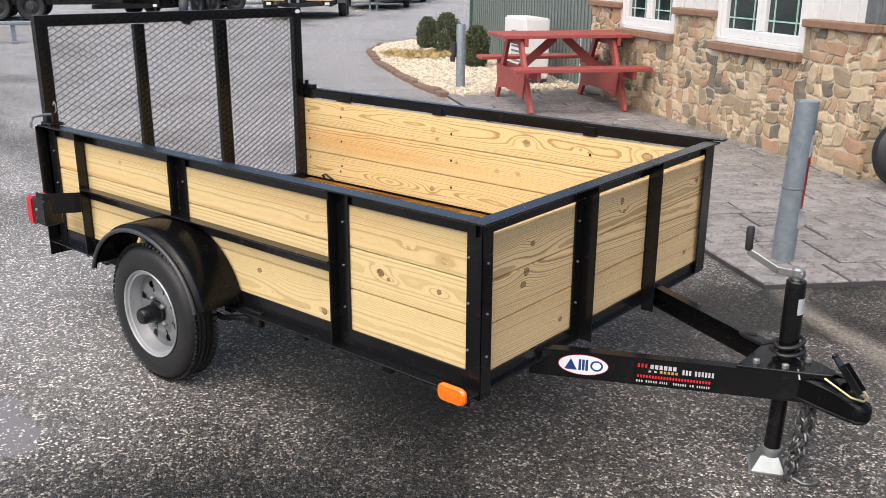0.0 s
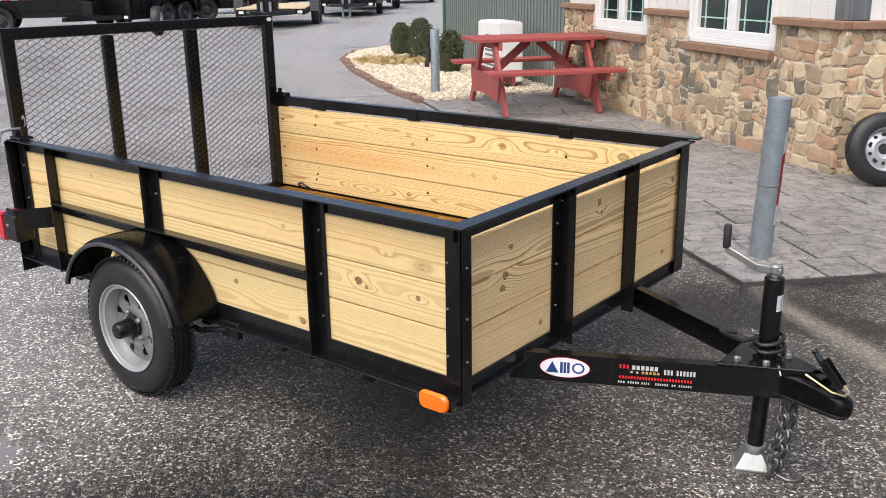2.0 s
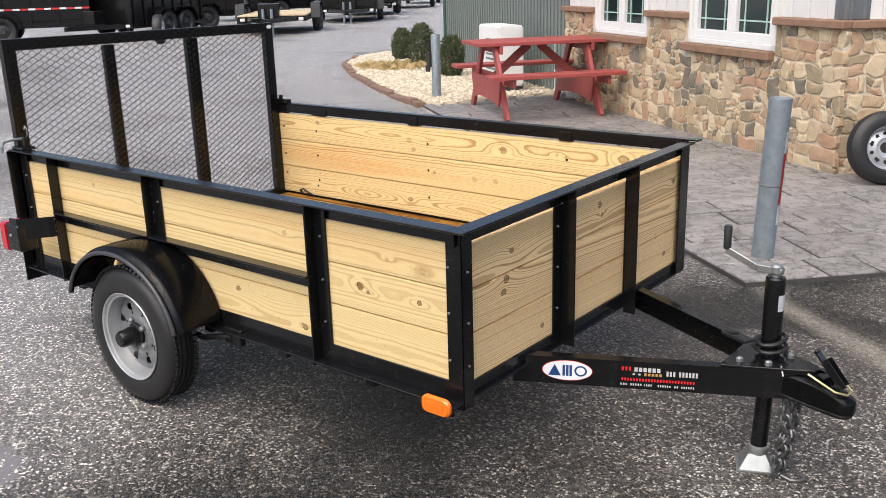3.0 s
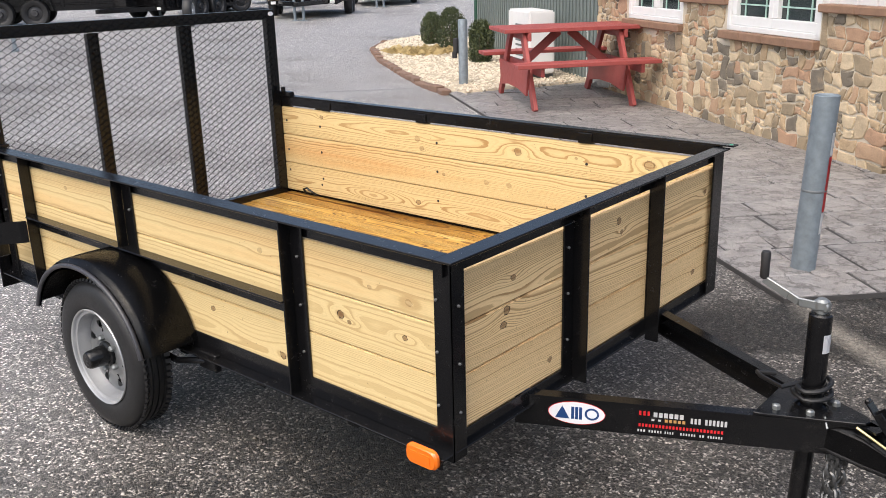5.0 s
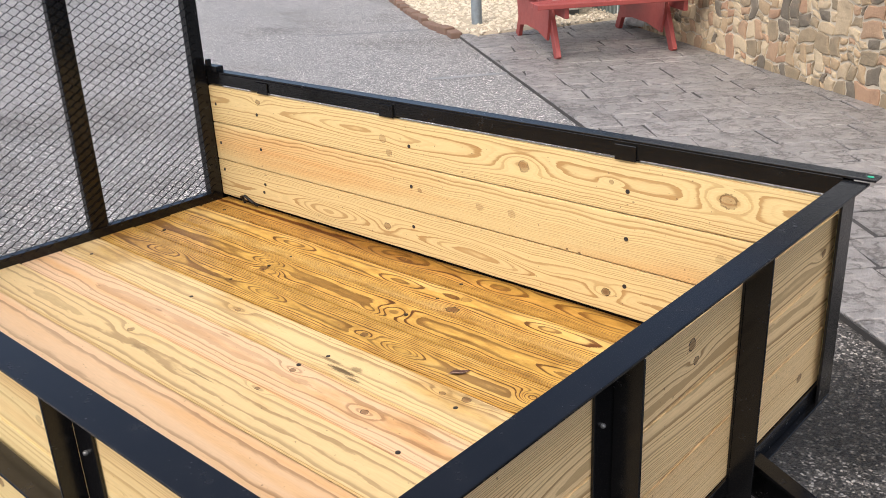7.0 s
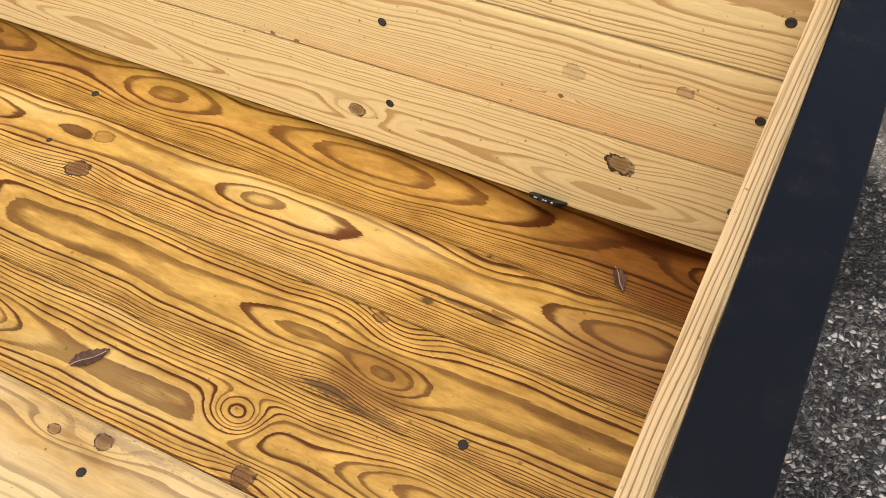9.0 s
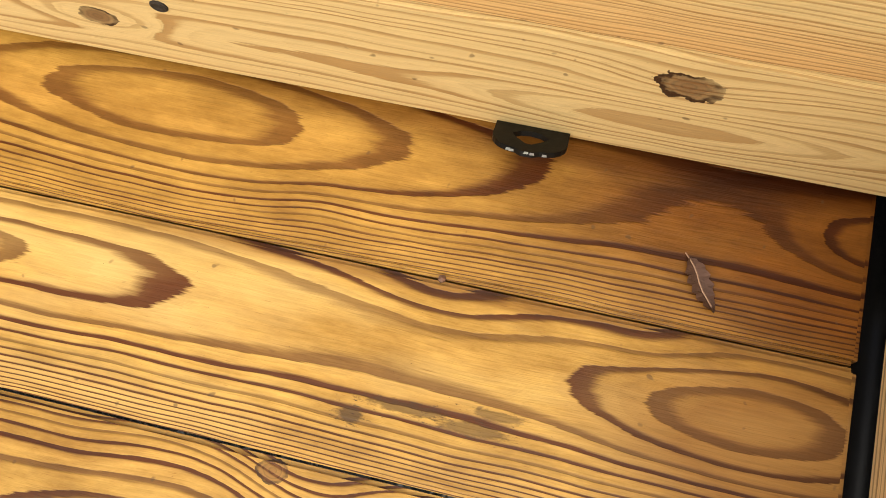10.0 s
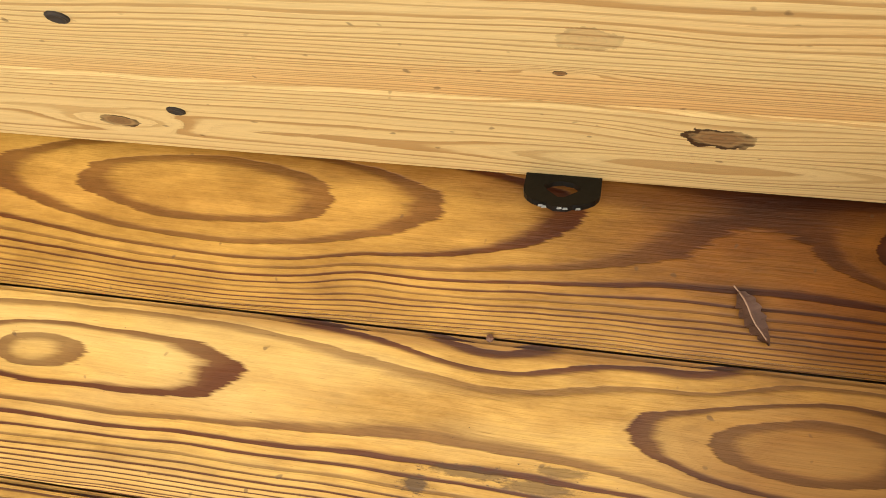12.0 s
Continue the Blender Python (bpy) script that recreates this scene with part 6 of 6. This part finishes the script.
def parked(at, turn, length, side_h, deck_z, label, wooden=False, tape=False, stands=True):
    """A parked trailer; x along its length, tongue at +x, its left side at +y."""
    ob = thing("parked_trailer", (at[0], at[1], 0), label, "trailer", "parked trailers")
    m = Matrix.Translation((at[0], at[1], 0)) @ Matrix.Rotation(radians(turn), 4, "Z")
    w = 1.0
    for y in (-w, w - 0.1):
        bm = bmesh.new()
        box(bm, -length / 2, length / 2, y, y + 0.1, deck_z - 0.2, deck_z - 0.04, 0.01, m)
        part("chassis_rail", bm, BLACK, ob)
    for i in range(9):
        bm = bmesh.new()
        x = -length / 2 + 0.04 + (length - 0.2) * i / 8
        box(bm, x, x + 0.08, -w + 0.1, w - 0.1, deck_z - 0.18, deck_z - 0.05, 0.005, m)
        part("cross_member", bm, BLACK, ob)
    bm = bmesh.new()
    box(bm, -length / 2, length / 2, -w, w, deck_z - 0.04, deck_z, 0.005, m)
    part("deck", bm, PALE_DECK if wooden else BLACK, ob, "pale plank deck" if wooden else "")
    if side_h:
        for name, b in (("side_panel", (-length / 2, length / 2, -w, -w + 0.05)), ("side_panel", (-length / 2, length / 2, w - 0.05, w)),
                        ("end_panel", (length / 2 - 0.05, length / 2, -w + 0.05, w - 0.05)), ("end_panel", (-length / 2, -length / 2 + 0.05, -w + 0.05, w - 0.05))):
            bm = bmesh.new()
            box(bm, *b, deck_z, deck_z + side_h, 0.01, m)
            panel = part(name, bm, BLACK, ob)
            if name == "side_panel":
                WORLD_OF[panel.name] = Matrix.Identity(4)
                for i in range(8):
                    x = b[0] + 0.1 + (length - 0.3) * i / 7
                    bm = bmesh.new()
                    box(bm, x, x + 0.09, b[2] - 0.05 if b[2] < 0 else b[3], b[2] if b[2] < 0 else b[3] + 0.05, deck_z - 0.1, deck_z + side_h - 0.08, 0.008, m)
                    part("rib", bm, BLACK, panel)
                bm = bmesh.new()
                box(bm, b[0], b[1], b[2] - 0.052 if b[2] < 0 else b[3] - 0.052, b[2] + 0.052 if b[2] < 0 else b[3] + 0.052, deck_z + side_h - 0.08, deck_z + side_h + 0.02, 0.01, m)
                part("top_rail", bm, BLACK, panel)
    for s in (-1, 1):
        for x in (-0.55, 0.35):
            big_wheel(ob, x, s * (w + 0.16), 0.38, 0.24, m)
        bm = bmesh.new()
        prof = [(-1.05, 0.42), (-0.98, 0.70), (-0.80, 0.86), (0.60, 0.86), (0.78, 0.70), (0.85, 0.42)]
        for (xa, za), (xb, zb) in zip(prof, prof[1:]):
            beam(bm, m @ Vector((xa, s * (w + 0.16), za)), m @ Vector((xb, s * (w + 0.16), zb)), 0.28, 0.02, 0, up=(0, 0, 1))
        part("fender", bm, BLACK, ob)
    bm = bmesh.new()
    for s in (-1, 1):
        beam(bm, m @ Vector((length / 2, s * 0.7, deck_z - 0.12)), m @ Vector((length / 2 + 1.4, 0, deck_z - 0.12)), 0.08, 0.13, 0.005)
    box(bm, length / 2 + 1.25, length / 2 + 1.6, -0.06, 0.06, deck_z - 0.18, deck_z - 0.06, 0.01, m)
    part("tongue", bm, BLACK, ob)
    bm = bmesh.new()
    box(bm, length / 2 + 0.35, length / 2 + 0.75, -0.3, 0.3, deck_z - 0.06, deck_z + 0.34, 0.02, m)
    part("tool_box", bm, BLACK, ob)
    if stands:
        for s in (-0.12, 0.12):
            bm = bmesh.new()
            tube(bm, [m @ Vector((length / 2 + 1.0, s, 0.02)), m @ Vector((length / 2 + 1.0, s, deck_z + 0.2))], 0.04, 10)
            box(bm, length / 2 + 0.9, length / 2 + 1.1, s - 0.09, s + 0.09, 0.0, 0.02, 0, m)
            part("jack_leg", bm, GALV, ob, "grey drop leg")
    for s in (-1, 1):
        for k in range(2):
            bm = bmesh.new()
            box(bm, length / 2 + 0.001, length / 2 + 0.02, s * (0.55 + 0.3 * k) - 0.07, s * (0.55 + 0.3 * k) + 0.07, deck_z - 0.16, deck_z - 0.08, 0.004, m)
            part("marker_lamp", bm, SIDING, ob, "pale lamp plate")
    if tape:
        for i in range(26):
            x = -length / 2 + 0.1 + (length - 0.3) * i / 25
            for s in (-1, 1):
                bm = bmesh.new()
                y = s * (w + 0.052)
                box(bm, x, x + (length - 0.3) / 25 * 0.92, y - 0.004, y + 0.004, deck_z + 0.30, deck_z + 0.35, 0, m)
                part("reflective_tape", bm, TAPE_RED if i % 2 else TAPE_WHITE, ob, "reflective tape")
        bm = bmesh.new()
        box(bm, length / 2 - 1.2, length / 2 - 0.5, w + 0.052, w + 0.058, deck_z - 0.17, deck_z - 0.07, 0, m)
        part("side_sign", bm, BLUE_BOARD, ob, "dark blue sign strip")
    return ob


PALE_DECK = wood("deck_pine", 90, "X", "Y", centre=0.0, spread=0.5, early=(0.55, 0.45, 0.28), late=(0.40, 0.30, 0.18))

parked((-25.5, 11.2), 58, 5.4, 0.9, 0.62, "black high-sided dump trailer with reflective tape parked on the lot", tape=True)
parked((-24.0, 15.2), -72, 3.6, 1.15, 0.50, "black steel-sided trailer parked among others", stands=False)
parked((-26.2, 18.6), 66, 3.4, 0.9, 0.60, "black dump trailer with pale lamp plates parked on the lot", stands=False)
parked((-21.0, 18.2), -48, 4.8, 0.0, 0.58, "black flatbed trailer with a pale plank deck", wooden=True)
parked((-24.0, 24.5), -48, 4.8, 0.5, 0.56, "low black trailer with chains at its tongue")
parked((-27.5, 29.5), -44, 4.6, 0.8, 0.58, "black tilt trailer standing behind the flatbeds", stands=False)
parked((-29.0, 24.6), 60, 4.6, 1.1, 0.62, "tall black dump trailer in the back row", stands=False)
parked((-31.5, 37.0), -50, 5.0, 0.7, 0.60, "distant black trailer beyond the others", stands=False)

# white van body far behind
vm = Matrix.Translation((-36.0, 43.5, 0)) @ Matrix.Rotation(radians(-50), 4, "Z")
van = thing("box_trailer", (-36.0, 43.5, 0), "white enclosed box trailer far across the lot", "trailer")
bm = bmesh.new()
box(bm, -2.4, 2.4, -1.05, 1.05, 0.5, 2.5, 0.06, vm, 2)
part("body", bm, WHITE, van, "", True)
for x in (-0.5, 0.4):
    for s in (-1, 1):
        big_wheel(van, x, s * 0.95, 0.36, 0.24, vm)
# loose wheel stood among the trailers
lw = thing("stored_wheel", (-19.9, 12.9, 0), "spare wheel with a white rim standing on the lot", "wheel")
lm = Matrix.Translation((-19.9, 12.9, 0)) @ Matrix.Rotation(radians(-45), 4, "Z")
big_wheel(lw, 0, 0, 0.38, 0.24, lm)
# low grey trestle at the edge of the lot
tr = thing("trestle", (-17.5, 6.06, 0), "low grey galvanised trestle frame on the asphalt", "trestle")
trm = Matrix.Translation((-17.5, 6.06, 0)) @ Matrix.Rotation(radians(64), 4, "Z")
bm = bmesh.new()
box(bm, -1.25, 1.25, -0.12, 0.12, 0.36, 0.42, 0.01, trm)
part("top_bar", bm, GALV, tr)
for x in (-0.9, 0.9):
    bm = bmesh.new()
    box(bm, x - 0.04, x + 0.04, -0.04, 0.04, 0.0, 0.36, 0.004, trm)
    box(bm, x - 0.06, x + 0.06, -0.3, 0.3, 0.0, 0.04, 0.004, trm)
    part("leg", bm, GALV, tr)

# ---------------------------------------------------------------- pieces of the walk and walls
# stamped slabs: broken courses of slate-like blocks
r = random.Random(21)
WANG = radians(46.5)
WMAT = Matrix.Translation((-0.02, 2.33, 0)) @ Matrix.Rotation(WANG, 4, "Z")
inv = WMAT.inverted()
walk_poly = [tuple((inv @ Vector((x, y, 0)))[:2]) for x, y in WALK]
slabs = 0
y = -0.02
while y < 8.2:
    hgt = r.choice((0.20, 0.30, 0.30, 0.42))
    x = -1.0 + r.uniform(-0.4, 0)
    while x < 9.5:
        wid = r.choice((0.28, 0.42, 0.56, 0.7))
        j = [r.uniform(-0.012, 0.012) for _ in range(8)]
        cell = [(x + j[0], y + j[1]), (x + wid + j[2], y + j[3]), (x + wid + j[4], y + hgt + j[5]), (x + j[6], y + hgt + j[7])]
        for (ax, ay), (bx_, by_) in zip(walk_poly, walk_poly[1:] + walk_poly[:1]):
            if len(cell) >= 3:
                cell = clip(cell, ax, ay, by_ - ay, ax - bx_)
        cell = shrink(cell, 0.0055) if len(cell) >= 3 else []
        c = WMAT @ Vector((x + wid / 2, y + hgt / 2, 0))
        if len(cell) >= 3 and (c - A).dot(N1) > -0.35 and c.x < 2.6:
            bm = bmesh.new()
            prism(bm, cell, WMAT @ Matrix.Translation((0, 0, 0.003)), 0.027 + r.uniform(-0.002, 0.002), 0.007, 0.004)
            part("slab", bm, SLAB, pavement)
            slabs += 1
        x += wid
    y += hgt
for args in STONES:
    stone_field(*args)
